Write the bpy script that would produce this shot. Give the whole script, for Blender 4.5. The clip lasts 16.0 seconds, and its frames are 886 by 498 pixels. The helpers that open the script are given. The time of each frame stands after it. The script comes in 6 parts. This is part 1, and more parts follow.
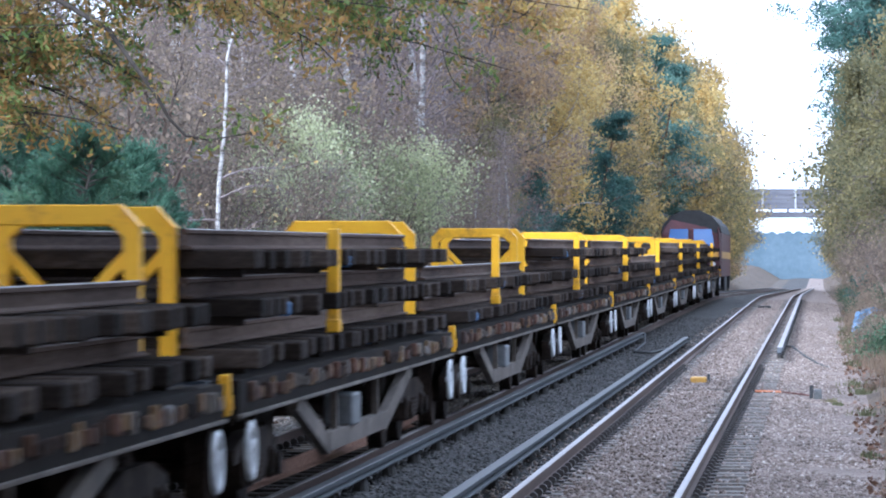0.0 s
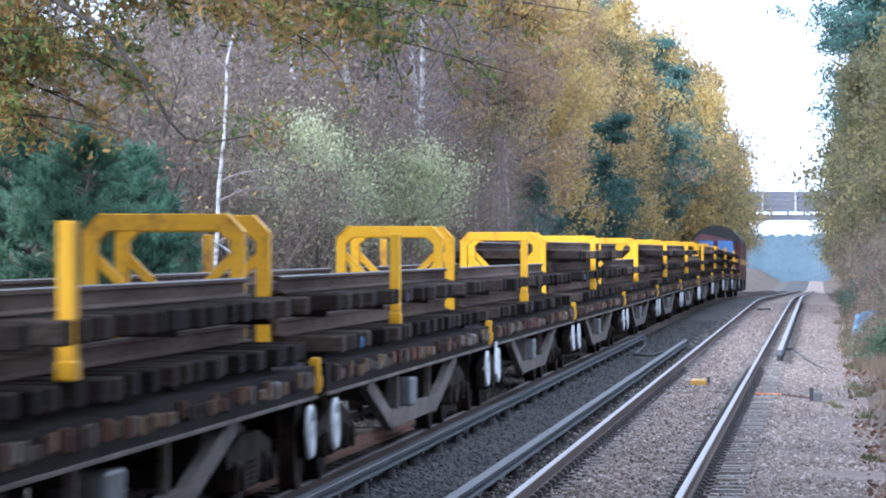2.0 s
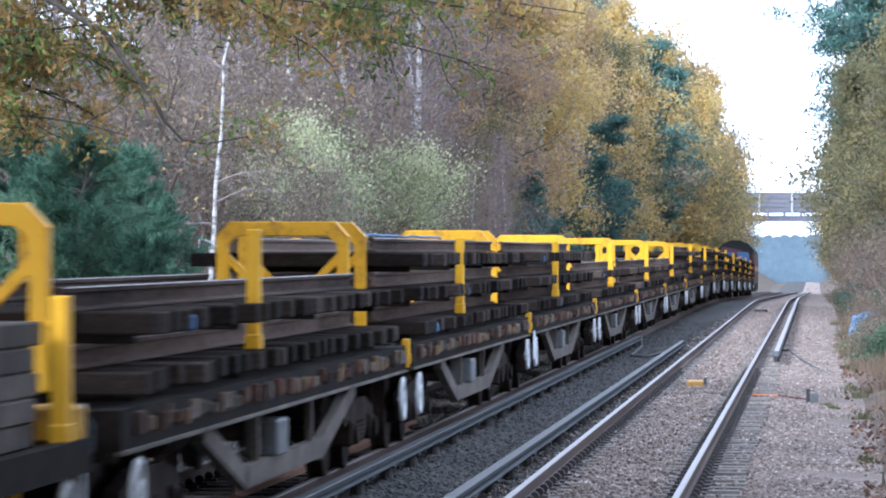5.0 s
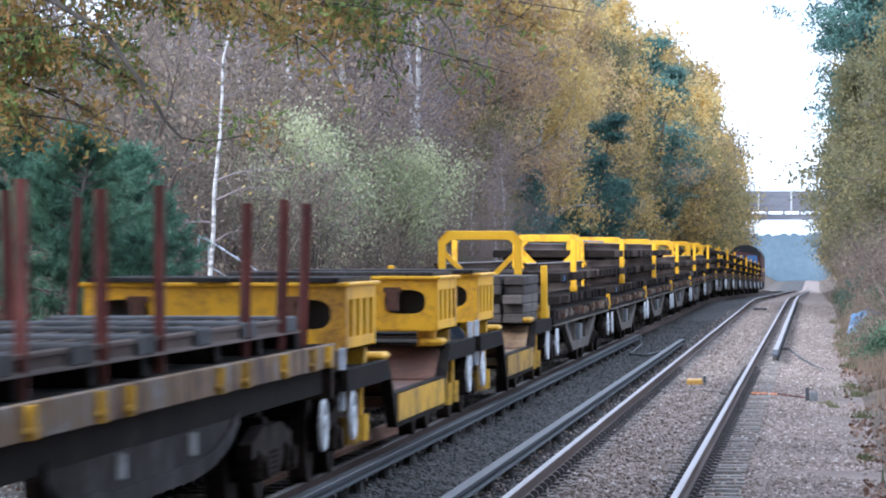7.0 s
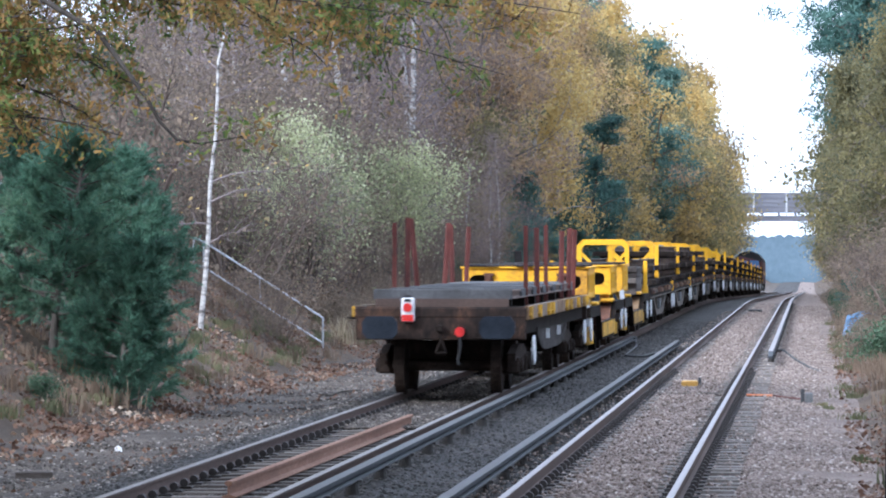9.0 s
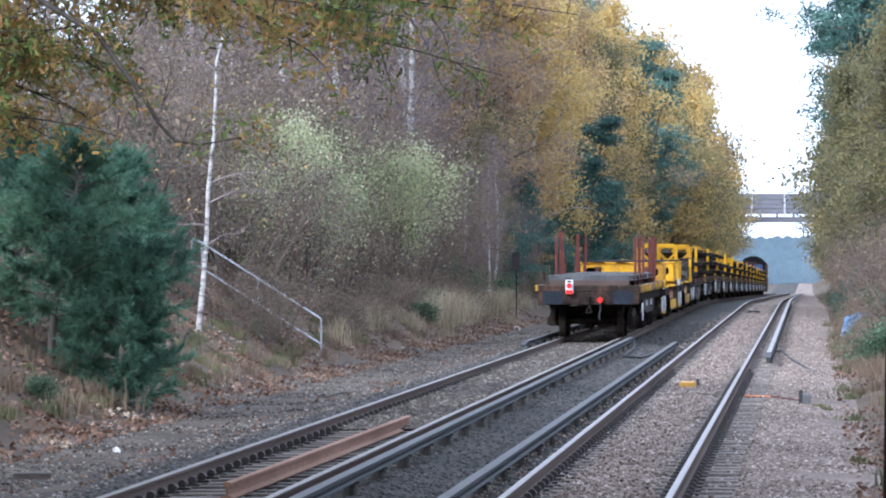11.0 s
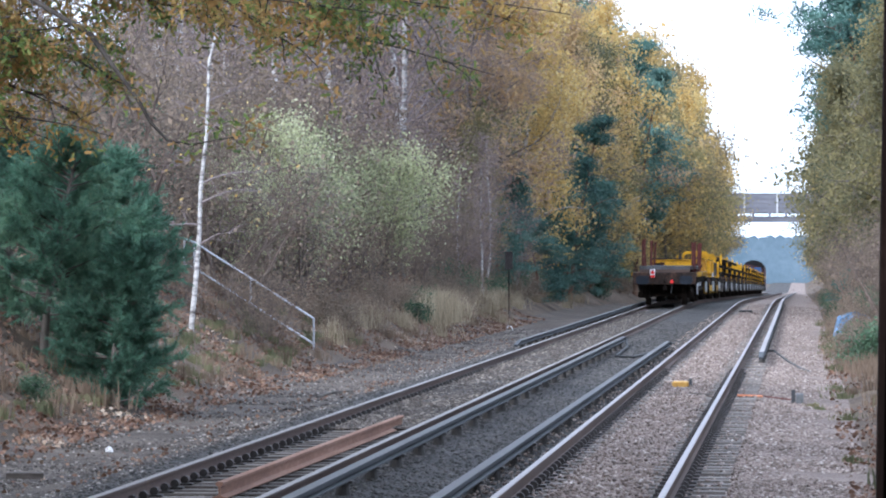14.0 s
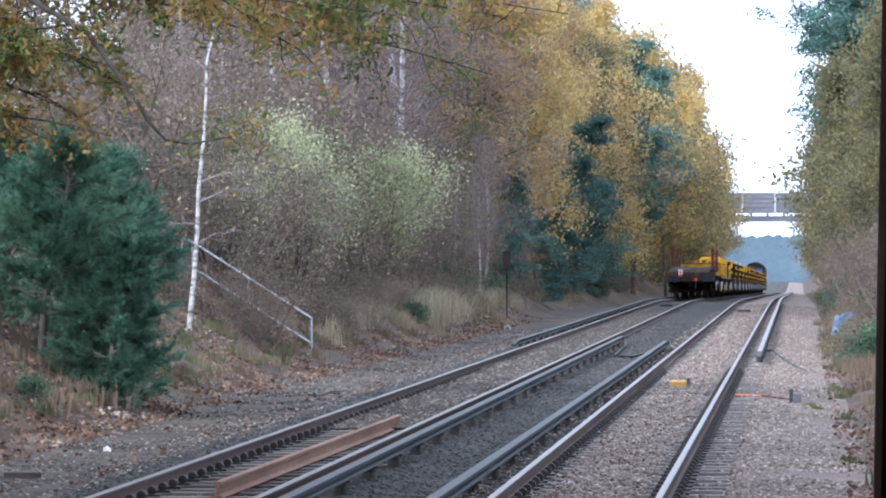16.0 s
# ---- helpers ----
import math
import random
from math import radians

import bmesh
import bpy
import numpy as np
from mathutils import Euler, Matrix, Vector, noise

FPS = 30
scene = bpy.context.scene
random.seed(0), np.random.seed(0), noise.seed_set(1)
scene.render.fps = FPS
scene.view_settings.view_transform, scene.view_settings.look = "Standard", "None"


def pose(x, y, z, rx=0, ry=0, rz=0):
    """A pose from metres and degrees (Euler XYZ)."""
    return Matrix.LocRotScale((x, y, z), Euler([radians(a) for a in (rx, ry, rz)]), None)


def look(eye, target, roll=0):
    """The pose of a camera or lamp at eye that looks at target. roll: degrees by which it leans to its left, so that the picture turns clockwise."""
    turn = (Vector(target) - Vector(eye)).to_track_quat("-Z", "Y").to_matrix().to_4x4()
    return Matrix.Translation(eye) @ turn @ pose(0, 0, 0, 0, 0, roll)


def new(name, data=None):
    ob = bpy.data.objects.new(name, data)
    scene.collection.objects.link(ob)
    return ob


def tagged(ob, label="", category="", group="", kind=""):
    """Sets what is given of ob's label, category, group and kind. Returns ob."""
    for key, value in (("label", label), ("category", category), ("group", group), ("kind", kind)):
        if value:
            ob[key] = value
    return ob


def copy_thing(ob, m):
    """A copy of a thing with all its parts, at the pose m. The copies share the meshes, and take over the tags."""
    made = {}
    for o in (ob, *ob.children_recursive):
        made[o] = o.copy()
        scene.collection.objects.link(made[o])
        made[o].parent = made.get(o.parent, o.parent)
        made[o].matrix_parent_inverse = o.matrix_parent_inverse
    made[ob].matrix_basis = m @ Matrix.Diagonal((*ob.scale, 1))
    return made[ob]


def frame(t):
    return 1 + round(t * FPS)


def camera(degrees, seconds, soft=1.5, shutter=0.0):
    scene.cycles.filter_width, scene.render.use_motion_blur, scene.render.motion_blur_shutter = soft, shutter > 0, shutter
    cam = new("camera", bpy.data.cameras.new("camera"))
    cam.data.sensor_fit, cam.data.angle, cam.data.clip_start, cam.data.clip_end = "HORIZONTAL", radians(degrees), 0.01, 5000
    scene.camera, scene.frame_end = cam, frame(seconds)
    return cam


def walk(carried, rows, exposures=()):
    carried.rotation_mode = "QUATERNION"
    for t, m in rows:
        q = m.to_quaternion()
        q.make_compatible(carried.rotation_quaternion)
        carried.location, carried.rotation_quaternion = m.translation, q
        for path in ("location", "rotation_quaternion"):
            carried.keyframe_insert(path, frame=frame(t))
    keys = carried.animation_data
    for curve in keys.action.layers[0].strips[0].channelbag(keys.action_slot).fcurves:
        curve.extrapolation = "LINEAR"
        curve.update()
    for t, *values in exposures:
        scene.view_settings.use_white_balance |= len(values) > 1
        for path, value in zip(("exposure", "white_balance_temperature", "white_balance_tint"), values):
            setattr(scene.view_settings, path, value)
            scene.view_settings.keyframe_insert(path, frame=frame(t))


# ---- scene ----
# The line runs along +y; rail tops of the near part lie at z = 0. x grows to the right.
LEFT, RIGHT = -0.20, 3.405        # centres of the two tracks
GAUGE = 0.7525                    # half the distance between the rail heads' centres
CAM = (5.42, 0.0, 2.21)


def fall(y):
    """Height of the rails: level, then over a brow and down a gradient."""
    if y < 180:
        return 0.0
    if y < 220:
        return -(y - 180) ** 2 / 9400
    return -0.1702 - (y - 220) * 0.0085


# ---- camera ----
cam = camera(11.5, 16.0, soft=2.0, shutter=0.5)
AIM = [(0.0, 4.898, -0.023), (0.5, 4.922, -0.082), (1.0, 4.892, -0.057), (1.5, 4.877, -0.029), (2.0, 4.898, 0.01),
       (2.5, 4.817, 0.016), (3.0, 4.862, 0.023), (3.5, 4.826, 0.024), (4.0, 4.846, 0.012), (4.5, 4.819, 0.011),
       (5.0, 4.854, 0.025), (7.5, 4.836, 0.003), (8.0, 4.826, 0.004), (8.5, 4.821, 0.016), (9.0, 4.782, 0.025),
       (11.5, 4.758, 0.043), (12.0, 4.768, 0.046), (12.5, 4.73, 0.037), (13.0, 4.693, 0.028), (13.5, 4.69, 0.042),
       (14.0, 4.662, 0.034), (14.5, 4.613, 0.025), (15.0, 4.642, 0.026), (15.5, 4.743, 0.013), (16.0, 4.635, 0.028)]
walk(cam, [(t, pose(*CAM, 90 + p, 0, yaw)) for t, yaw, p in AIM], exposures=[(0.0, 0.70, 5300, 12), (5.0, 0.69, 5420, 12), (9.0, 0.50, 5540, 12), (16.0, 0.50, 5600, 12)])

# ---- sky and sun ----
world = bpy.data.worlds.new("world")
scene.world = world
world.use_nodes = True
wn = world.node_tree
sky = wn.nodes.new("ShaderNodeTexSky")
sky.sky_type, sky.sun_disc = "NISHITA", False
sky.sun_elevation, sky.sun_rotation = radians(32), radians(215)
sky.air_density, sky.dust_density, sky.ozone_density = 1.0, 6.0, 1.0
cloud = wn.nodes.new("ShaderNodeMix")
cloud.data_type = "RGBA"
cloud.inputs["Factor"].default_value = 0.82
cloud.inputs["B"].default_value = (9.0, 9.8, 11.0, 1)
wn.links.new(sky.outputs[0], cloud.inputs["A"])
back = wn.nodes["Background"]
back.inputs[1].default_value = 0.168
wn.links.new(cloud.outputs["Result"], back.inputs[0])
sun = new("sun", bpy.data.lights.new("sun", "SUN"))
sun.data.energy, sun.data.angle, sun.data.color = 2.3, radians(12), (1.0, 0.97, 0.92)
sun.matrix_world = look((0, 0, 50), (-30 * math.sin(radians(215)), -30 * math.cos(radians(215)), 50 - 19))


# ---- materials ----
def nodes_of(name):
    m = bpy.data.materials.new(name)
    m.use_nodes = True
    return m, m.node_tree, m.node_tree.nodes["Principled BSDF"]


def ramp(nt, fac, stops):
    r = nt.nodes.new("ShaderNodeValToRGB")
    el = r.color_ramp.elements
    while len(el) < len(stops):
        el.new(0.5)
    for e, (p, c) in zip(el, stops):
        e.position, e.color = p, (*c, 1)
    nt.links.new(fac, r.inputs[0])
    return r.outputs[0]


def noise_at(nt, vec, scale, detail=4.0, rough=0.6):
    n = nt.nodes.new("ShaderNodeTexNoise")
    n.inputs["Scale"].default_value, n.inputs["Detail"].default_value, n.inputs["Roughness"].default_value = scale, detail, rough
    nt.links.new(vec, n.inputs["Vector"])
    return n.outputs[0]


def surface(name, stops, big=1.5, fine=25.0, rough=0.7, metal=0.0, bump=0.3, dist=0.01, stretch=(1, 1, 1), vary=0.0, spec=0.4):
    """Two scales of noise through a ramp of colours, fine relief, and a little change from object to object."""
    m, nt, b = nodes_of(name)
    tc = nt.nodes.new("ShaderNodeTexCoord")
    mp = nt.nodes.new("ShaderNodeMapping")
    mp.inputs["Scale"].default_value = stretch
    nt.links.new(tc.outputs["Object"], mp.inputs[0])
    a = noise_at(nt, mp.outputs[0], big)
    f = noise_at(nt, mp.outputs[0], fine, 5.0, 0.7)
    mx = nt.nodes.new("ShaderNodeMath")
    mx.operation = "MULTIPLY_ADD"
    nt.links.new(f, mx.inputs[0])
    mx.inputs[1].default_value = 0.5
    half = nt.nodes.new("ShaderNodeMath")
    half.operation = "MULTIPLY_ADD"
    half.inputs[1].default_value, half.inputs[2].default_value = 0.9, -0.2
    nt.links.new(a, half.inputs[0])
    nt.links.new(half.outputs[0], mx.inputs[2])
    fac = mx.outputs[0]
    if vary:
        oi = nt.nodes.new("ShaderNodeObjectInfo")
        v = nt.nodes.new("ShaderNodeMath")
        v.operation = "MULTIPLY_ADD"
        v.inputs[1].default_value = vary
        nt.links.new(oi.outputs["Random"], v.inputs[0])
        nt.links.new(fac, v.inputs[2])
        v2 = nt.nodes.new("ShaderNodeMath")
        v2.operation = "SUBTRACT"
        v2.inputs[1].default_value = vary / 2
        nt.links.new(v.outputs[0], v2.inputs[0])
        fac = v2.outputs[0]
    nt.links.new(ramp(nt, fac, stops), b.inputs["Base Color"])
    b.inputs["Roughness"].default_value, b.inputs["Metallic"].default_value = rough, metal
    b.inputs["Specular IOR Level"].default_value = spec
    if bump:
        bp = nt.nodes.new("ShaderNodeBump")
        bp.inputs["Strength"].default_value, bp.inputs["Distance"].default_value = bump, dist
        nt.links.new(f, bp.inputs["Height"])
        nt.links.new(bp.outputs[0], b.inputs["Normal"])
    return m


def leafy(name, stops, thin=0.45, rough=0.6):
    """Leaves: each one its own shade, some light passing through."""
    m, nt, b = nodes_of(name)
    g = nt.nodes.new("ShaderNodeNewGeometry")
    tc = nt.nodes.new("ShaderNodeTexCoord")
    n = noise_at(nt, tc.outputs["Object"], 0.45, 2.0)
    mx = nt.nodes.new("ShaderNodeMath")
    mx.operation = "MULTIPLY_ADD"
    mx.inputs[1].default_value = 0.45
    nt.links.new(g.outputs["Random Per Island"], mx.inputs[0])
    n2 = nt.nodes.new("ShaderNodeMath")
    n2.operation = "MULTIPLY_ADD"
    n2.inputs[1].default_value, n2.inputs[2].default_value = 1.4, -0.42
    nt.links.new(n, n2.inputs[0])
    nt.links.new(n2.outputs[0], mx.inputs[2])
    oi = nt.nodes.new("ShaderNodeObjectInfo")
    tree = nt.nodes.new("ShaderNodeMath")
    tree.operation = "MULTIPLY_ADD"
    tree.inputs[1].default_value = 0.36
    nt.links.new(oi.outputs["Random"], tree.inputs[0])
    nt.links.new(mx.outputs[0], tree.inputs[2])
    less = nt.nodes.new("ShaderNodeMath")
    less.operation = "SUBTRACT"
    less.inputs[1].default_value = 0.18
    nt.links.new(tree.outputs[0], less.inputs[0])
    col = ramp(nt, less.outputs[0], stops)
    nt.links.new(col, b.inputs["Base Color"])
    b.inputs["Roughness"].default_value = rough
    b.inputs["Specular IOR Level"].default_value = 0.25
    tr = nt.nodes.new("ShaderNodeBsdfTranslucent")
    nt.links.new(col, tr.inputs[0])
    ms = nt.nodes.new("ShaderNodeMixShader")
    ms.inputs[0].default_value = thin
    nt.links.new(b.outputs[0], ms.inputs[1])
    nt.links.new(tr.outputs[0], ms.inputs[2])
    nt.links.new(ms.outputs[0], nt.nodes["Material Output"].inputs[0])
    return m


M = {
    "soil": surface("leaf_strewn_soil", [(0.25, (0.032, 0.0232, 0.0168)), (0.45, (0.08, 0.0576, 0.04)), (0.6, (0.124, 0.0864, 0.0592)), (0.8, (0.096, 0.088, 0.048))], 0.35, 9, 0.95, bump=0.8, dist=0.06),
    "cess": surface("dirty_cess_gravel", [(0.25, (0.036, 0.029, 0.023)), (0.5, (0.088, 0.069, 0.055)), (0.75, (0.165, 0.134, 0.11))], 0.5, 22, 0.95, bump=0.8, dist=0.04),
    "dark_ballast": surface("oily_dark_ballast", [(0.25, (0.02, 0.018, 0.017)), (0.5, (0.05, 0.046, 0.043)), (0.78, (0.11, 0.10, 0.094))], 0.6, 24, 0.9, bump=0.9, dist=0.05),
    "light_ballast": surface("pale_granite_ballast", [(0.25, (0.112, 0.083, 0.069)), (0.5, (0.225, 0.173, 0.146)), (0.75, (0.34, 0.27, 0.235))], 0.5, 24, 0.9, bump=0.9, dist=0.05),
    "rail_top": surface("worn_bright_rail_steel", [(0.2, (0.17, 0.14, 0.135)), (0.8, (0.38, 0.335, 0.33))], 0.3, 30, 0.45, 0.6, 0.1, 0.001, (1, 0.05, 1)),
    "rail_side": surface("rusty_rail_side", [(0.25, (0.042, 0.028, 0.024)), (0.55, (0.105, 0.07, 0.057)), (0.8, (0.18, 0.125, 0.098))], 0.4, 30, 0.8, 0.1, 0.3, 0.004, (1, 0.15, 1)),
    "dull_top": surface("dulled_rail_steel", [(0.2, (0.12, 0.10, 0.09)), (0.8, (0.30, 0.27, 0.25))], 0.3, 30, 0.5, 0.6, 0.15, 0.002, (1, 0.06, 1)),
    "cond_top": surface("conductor_rail_top", [(0.2, (0.05, 0.048, 0.049)), (0.8, (0.115, 0.11, 0.112))], 0.4, 30, 0.6, 0.3, 0.1, 0.001, (1, 0.06, 1)),
    "cond_side": surface("conductor_rail_grime", [(0.25, (0.018, 0.02, 0.024)), (0.6, (0.05, 0.055, 0.062)), (0.8, (0.09, 0.09, 0.095))], 0.5, 24, 0.7, 0.2, 0.3, 0.004, (1, 0.15, 1)),
    "concrete": surface("weathered_concrete", [(0.25, (0.085, 0.073, 0.065)), (0.5, (0.16, 0.14, 0.126)), (0.75, (0.26, 0.235, 0.215))], 1.2, 30, 0.85, bump=0.4, dist=0.01, vary=0.25),
    "timber": surface("old_creosoted_timber", [(0.25, (0.035, 0.028, 0.025)), (0.5, (0.095, 0.08, 0.07)), (0.78, (0.19, 0.165, 0.145))], 1.5, 26, 0.9, bump=0.6, dist=0.012, stretch=(0.25, 1, 1), vary=0.3),
    # Load timber: creosote brown, set darker to take in the shade on it.
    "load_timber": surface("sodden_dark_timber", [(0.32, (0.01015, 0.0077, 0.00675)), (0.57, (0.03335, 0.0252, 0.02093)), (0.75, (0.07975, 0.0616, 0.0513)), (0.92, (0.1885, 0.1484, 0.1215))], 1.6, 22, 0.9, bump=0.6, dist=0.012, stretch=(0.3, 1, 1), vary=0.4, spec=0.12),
    "load_rail": surface("dull_brown_lifted_rail", [(0.3, (0.0374, 0.0256, 0.021)), (0.52, (0.1122, 0.08, 0.0645)), (0.85, (0.289, 0.2208, 0.18))], 0.6, 20, 0.85, 0.0, 0.3, 0.004, (1, 0.2, 1), vary=0.3, spec=0.06),
    "clip": surface("dark_iron_fastening", [(0.3, (0.025, 0.022, 0.022)), (0.7, (0.08, 0.07, 0.065))], 5, 60, 0.7, 0.3, 0.3, 0.004),
    "pot": surface("grimy_porcelain", [(0.3, (0.02, 0.017, 0.016)), (0.7, (0.06, 0.052, 0.046))], 4, 30, 0.6, bump=0.2),
    "rust_rail": surface("fresh_orange_rust", [(0.25, (0.12, 0.062, 0.042)), (0.5, (0.25, 0.135, 0.09)), (0.8, (0.40, 0.245, 0.175))], 0.8, 26, 0.85, bump=0.3, dist=0.004, stretch=(1, 0.2, 1)),
    "yellow": surface("chipped_yellow_paint", [(0.2, (0.24, 0.11, 0.03)), (0.33, (0.58, 0.29, 0.02)), (0.45, (0.82, 0.425, 0.008)), (0.8, (0.88, 0.50, 0.015))], 1.3, 14, 0.55, bump=0.15, dist=0.004, vary=0.12),
    "yellow_dirty": surface("grimy_yellow_paint", [(0.28, (0.13, 0.07, 0.03)), (0.45, (0.42, 0.24, 0.03)), (0.6, (0.70, 0.38, 0.02)), (0.8, (0.80, 0.46, 0.04))], 2.0, 14, 0.65, bump=0.2, dist=0.004, vary=0.2),
    # Wagon frame: brake-dust brown, darkened further to include underside shade.
    "frame": surface("brake_dusted_wagon_frame", [(0.35, (0.006, 0.0046, 0.0038)), (0.6, (0.017, 0.012, 0.0092)), (0.9, (0.085, 0.060, 0.044))], 1.4, 18, 0.85, bump=0.3, dist=0.004, spec=0.12),
    "truss": surface("dusty_beige_truss", [(0.25, (0.04025, 0.03248, 0.027)), (0.5, (0.115, 0.09408, 0.07776)), (0.8, (0.2415, 0.2016, 0.1674))], 1.2, 18, 0.8, bump=0.2, dist=0.004),
    "bogie": surface("brake_dust_on_bogie", [(0.3, (0.0108, 0.0084, 0.00729)), (0.55, (0.036, 0.026, 0.0211)), (0.85, (0.108, 0.0756, 0.0583))], 2.0, 20, 0.85, bump=0.3, dist=0.006, spec=0.12),
    "white": surface("scuffed_white_paint", [(0.25, (0.36, 0.36, 0.37)), (0.5, (0.72, 0.73, 0.74)), (0.8, (0.85, 0.86, 0.87))], 4, 30, 0.55, bump=0.1),
    "grey_box": surface("grey_painted_box", [(0.3, (0.08, 0.085, 0.09)), (0.7, (0.22, 0.225, 0.23))], 3, 25, 0.6, bump=0.1),
    "rust_deck": surface("rust_red_deck", [(0.25, (0.04, 0.022, 0.017)), (0.5, (0.10, 0.046, 0.03)), (0.8, (0.24, 0.11, 0.065))], 1.0, 14, 0.85, bump=0.3),
    "rust_dark": surface("rust_streaked_black_steel", [(0.3, (0.012, 0.010, 0.010)), (0.5, (0.04, 0.028, 0.023)), (0.62, (0.10, 0.055, 0.036)), (0.85, (0.17, 0.10, 0.07))], 2.2, 16, 0.85, bump=0.2, stretch=(1, 1, 0.5), spec=0.15),
    "stake": surface("rusty_red_stake", [(0.25, (0.0473, 0.0147, 0.012)), (0.5, (0.115, 0.0315, 0.025)), (0.8, (0.203, 0.0578, 0.045))], 2.0, 20, 0.8, bump=0.2),
    "slab": surface("grey_deck_steel", [(0.3, (0.022, 0.019, 0.018)), (0.55, (0.055, 0.049, 0.047)), (0.8, (0.13, 0.12, 0.115))], 1.2, 16, 0.9, 0.0, 0.2, spec=0.1),
    "grey_beam": surface("weathered_grey_beam", [(0.25, (0.0425, 0.0408, 0.0408)), (0.5, (0.085, 0.085, 0.0884)), (0.8, (0.162, 0.166, 0.174))], 1.4, 16, 0.8, bump=0.2, vary=0.15, spec=0.2),
    "patch": surface("flaking_cream_paint", [(0.28, (0.05, 0.03, 0.024)), (0.44, (0.13, 0.075, 0.05)), (0.56, (0.24, 0.15, 0.07)), (0.66, (0.20, 0.17, 0.155)), (0.78, (0.40, 0.39, 0.38))], 1.6, 9, 0.8, bump=0.2, vary=0.22),
    "rubber": surface("greasy_buffer_steel", [(0.3, (0.008, 0.011, 0.017)), (0.7, (0.028, 0.036, 0.05))], 3, 25, 0.65, 0.0, 0.1, spec=0.2),
    "red": surface("red_lamp_paint", [(0.3, (0.55, 0.02, 0.02)), (0.7, (0.75, 0.04, 0.03))], 5, 30, 0.4, bump=0.0),
    "black": surface("matt_black", [(0.3, (0.012, 0.012, 0.013)), (0.7, (0.03, 0.03, 0.032))], 3, 30, 0.6, bump=0.1),
    "maroon": surface("dirty_maroon_paint", [(0.25, (0.03, 0.008, 0.010)), (0.5, (0.075, 0.014, 0.018)), (0.8, (0.12, 0.03, 0.03))], 0.8, 12, 0.5, bump=0.1),
    "gold_band": surface("faded_gold_paint", [(0.3, (0.35, 0.17, 0.04)), (0.7, (0.62, 0.36, 0.08))], 1, 12, 0.5, bump=0.1),
    "galv": surface("galvanised_tube", [(0.25, (0.36, 0.38, 0.41)), (0.6, (0.56, 0.58, 0.62)), (0.8, (0.66, 0.68, 0.72))], 5, 40, 0.5, 0.4, 0.1),
    # Bridge steel is lightened towards blue in its colour for distance haze.
    "bridge": surface("grey_brown_bridge_steel", [(0.25, (0.14, 0.145, 0.17)), (0.5, (0.21, 0.215, 0.25)), (0.8, (0.28, 0.28, 0.31))], 0.4, 5, 0.8, bump=0.2, stretch=(0.4, 1, 2)),
    "bridge_light": surface("pale_bridge_strip", [(0.3, (0.5, 0.52, 0.56)), (0.7, (0.72, 0.74, 0.78))], 1, 8, 0.7, bump=0.1),
    "post_rust": surface("rust_brown_post", [(0.25, (0.004, 0.003, 0.0025)), (0.5, (0.010, 0.006, 0.005)), (0.8, (0.02, 0.012, 0.010))], 2, 25, 0.9, bump=0.2, spec=0.05),
    "bark": surface("grey_brown_bark", [(0.25, (0.05, 0.042, 0.036)), (0.5, (0.13, 0.115, 0.10)), (0.8, (0.24, 0.22, 0.20))], 1.5, 12, 0.9, bump=0.6, dist=0.02, stretch=(1, 1, 0.35)),
    # Furrowed bark again, coloured darker so that canopy shade is built in.
    "oak_bark": surface("dark_furrowed_oak_bark", [(0.25, (0.018, 0.015, 0.012)), (0.5, (0.042, 0.035, 0.029)), (0.8, (0.085, 0.074, 0.064))], 1.5, 12, 0.9, bump=0.6, dist=0.02, stretch=(1, 1, 0.35)),
    "faded_sheet": surface("sun_faded_blue_sheet", [(0.3, (0.0806, 0.156, 0.275)), (0.7, (0.161, 0.281, 0.437))], 3, 20, 0.6, bump=0.1),
    "pine_bark": surface("ruddy_pine_bark", [(0.25, (0.06, 0.035, 0.025)), (0.5, (0.16, 0.09, 0.06)), (0.8, (0.27, 0.16, 0.11))], 1.5, 12, 0.9, bump=0.6, dist=0.02, stretch=(1, 1, 0.4)),
    "birch_bark": surface("white_birch_bark", [(0.34, (0.051, 0.0467, 0.0425)), (0.43, (0.255, 0.238, 0.23)), (0.54, (0.51, 0.493, 0.476)), (0.8, (0.646, 0.629, 0.612))], 2.5, 9, 0.8, bump=0.3, stretch=(0.6, 0.6, 2.2)),
    "twig": surface("purple_brown_twigs", [(0.25, (0.1116, 0.092, 0.092)), (0.5, (0.2278, 0.1886, 0.1886)), (0.8, (0.3627, 0.3082, 0.3036))], 0.8, 8, 0.9, bump=0.0),
    "thicket": surface("dull_brown_stems", [(0.25, (0.0671, 0.0514, 0.0435)), (0.5, (0.157, 0.12, 0.1)), (0.8, (0.268, 0.212, 0.178))], 0.8, 8, 0.9, bump=0.0),
    "blue": surface("faded_blue_plastic", [(0.3, (0.03, 0.10, 0.24)), (0.7, (0.08, 0.20, 0.40))], 3, 20, 0.5, bump=0.1),
    "orange_pipe": surface("orange_plastic_pipe", [(0.3, (0.50, 0.16, 0.07)), (0.7, (0.68, 0.28, 0.15))], 3, 20, 0.6, bump=0.1),
    # Golden and rusty leaf ramps are paled and blued somewhat to imitate haze.
    "leaf_gold": leafy("golden_birch_leaves", [(0.1, (0.19, 0.165, 0.117)), (0.38, (0.381, 0.298, 0.152)), (0.62, (0.604, 0.421, 0.144)), (0.9, (0.666, 0.545, 0.251))]),
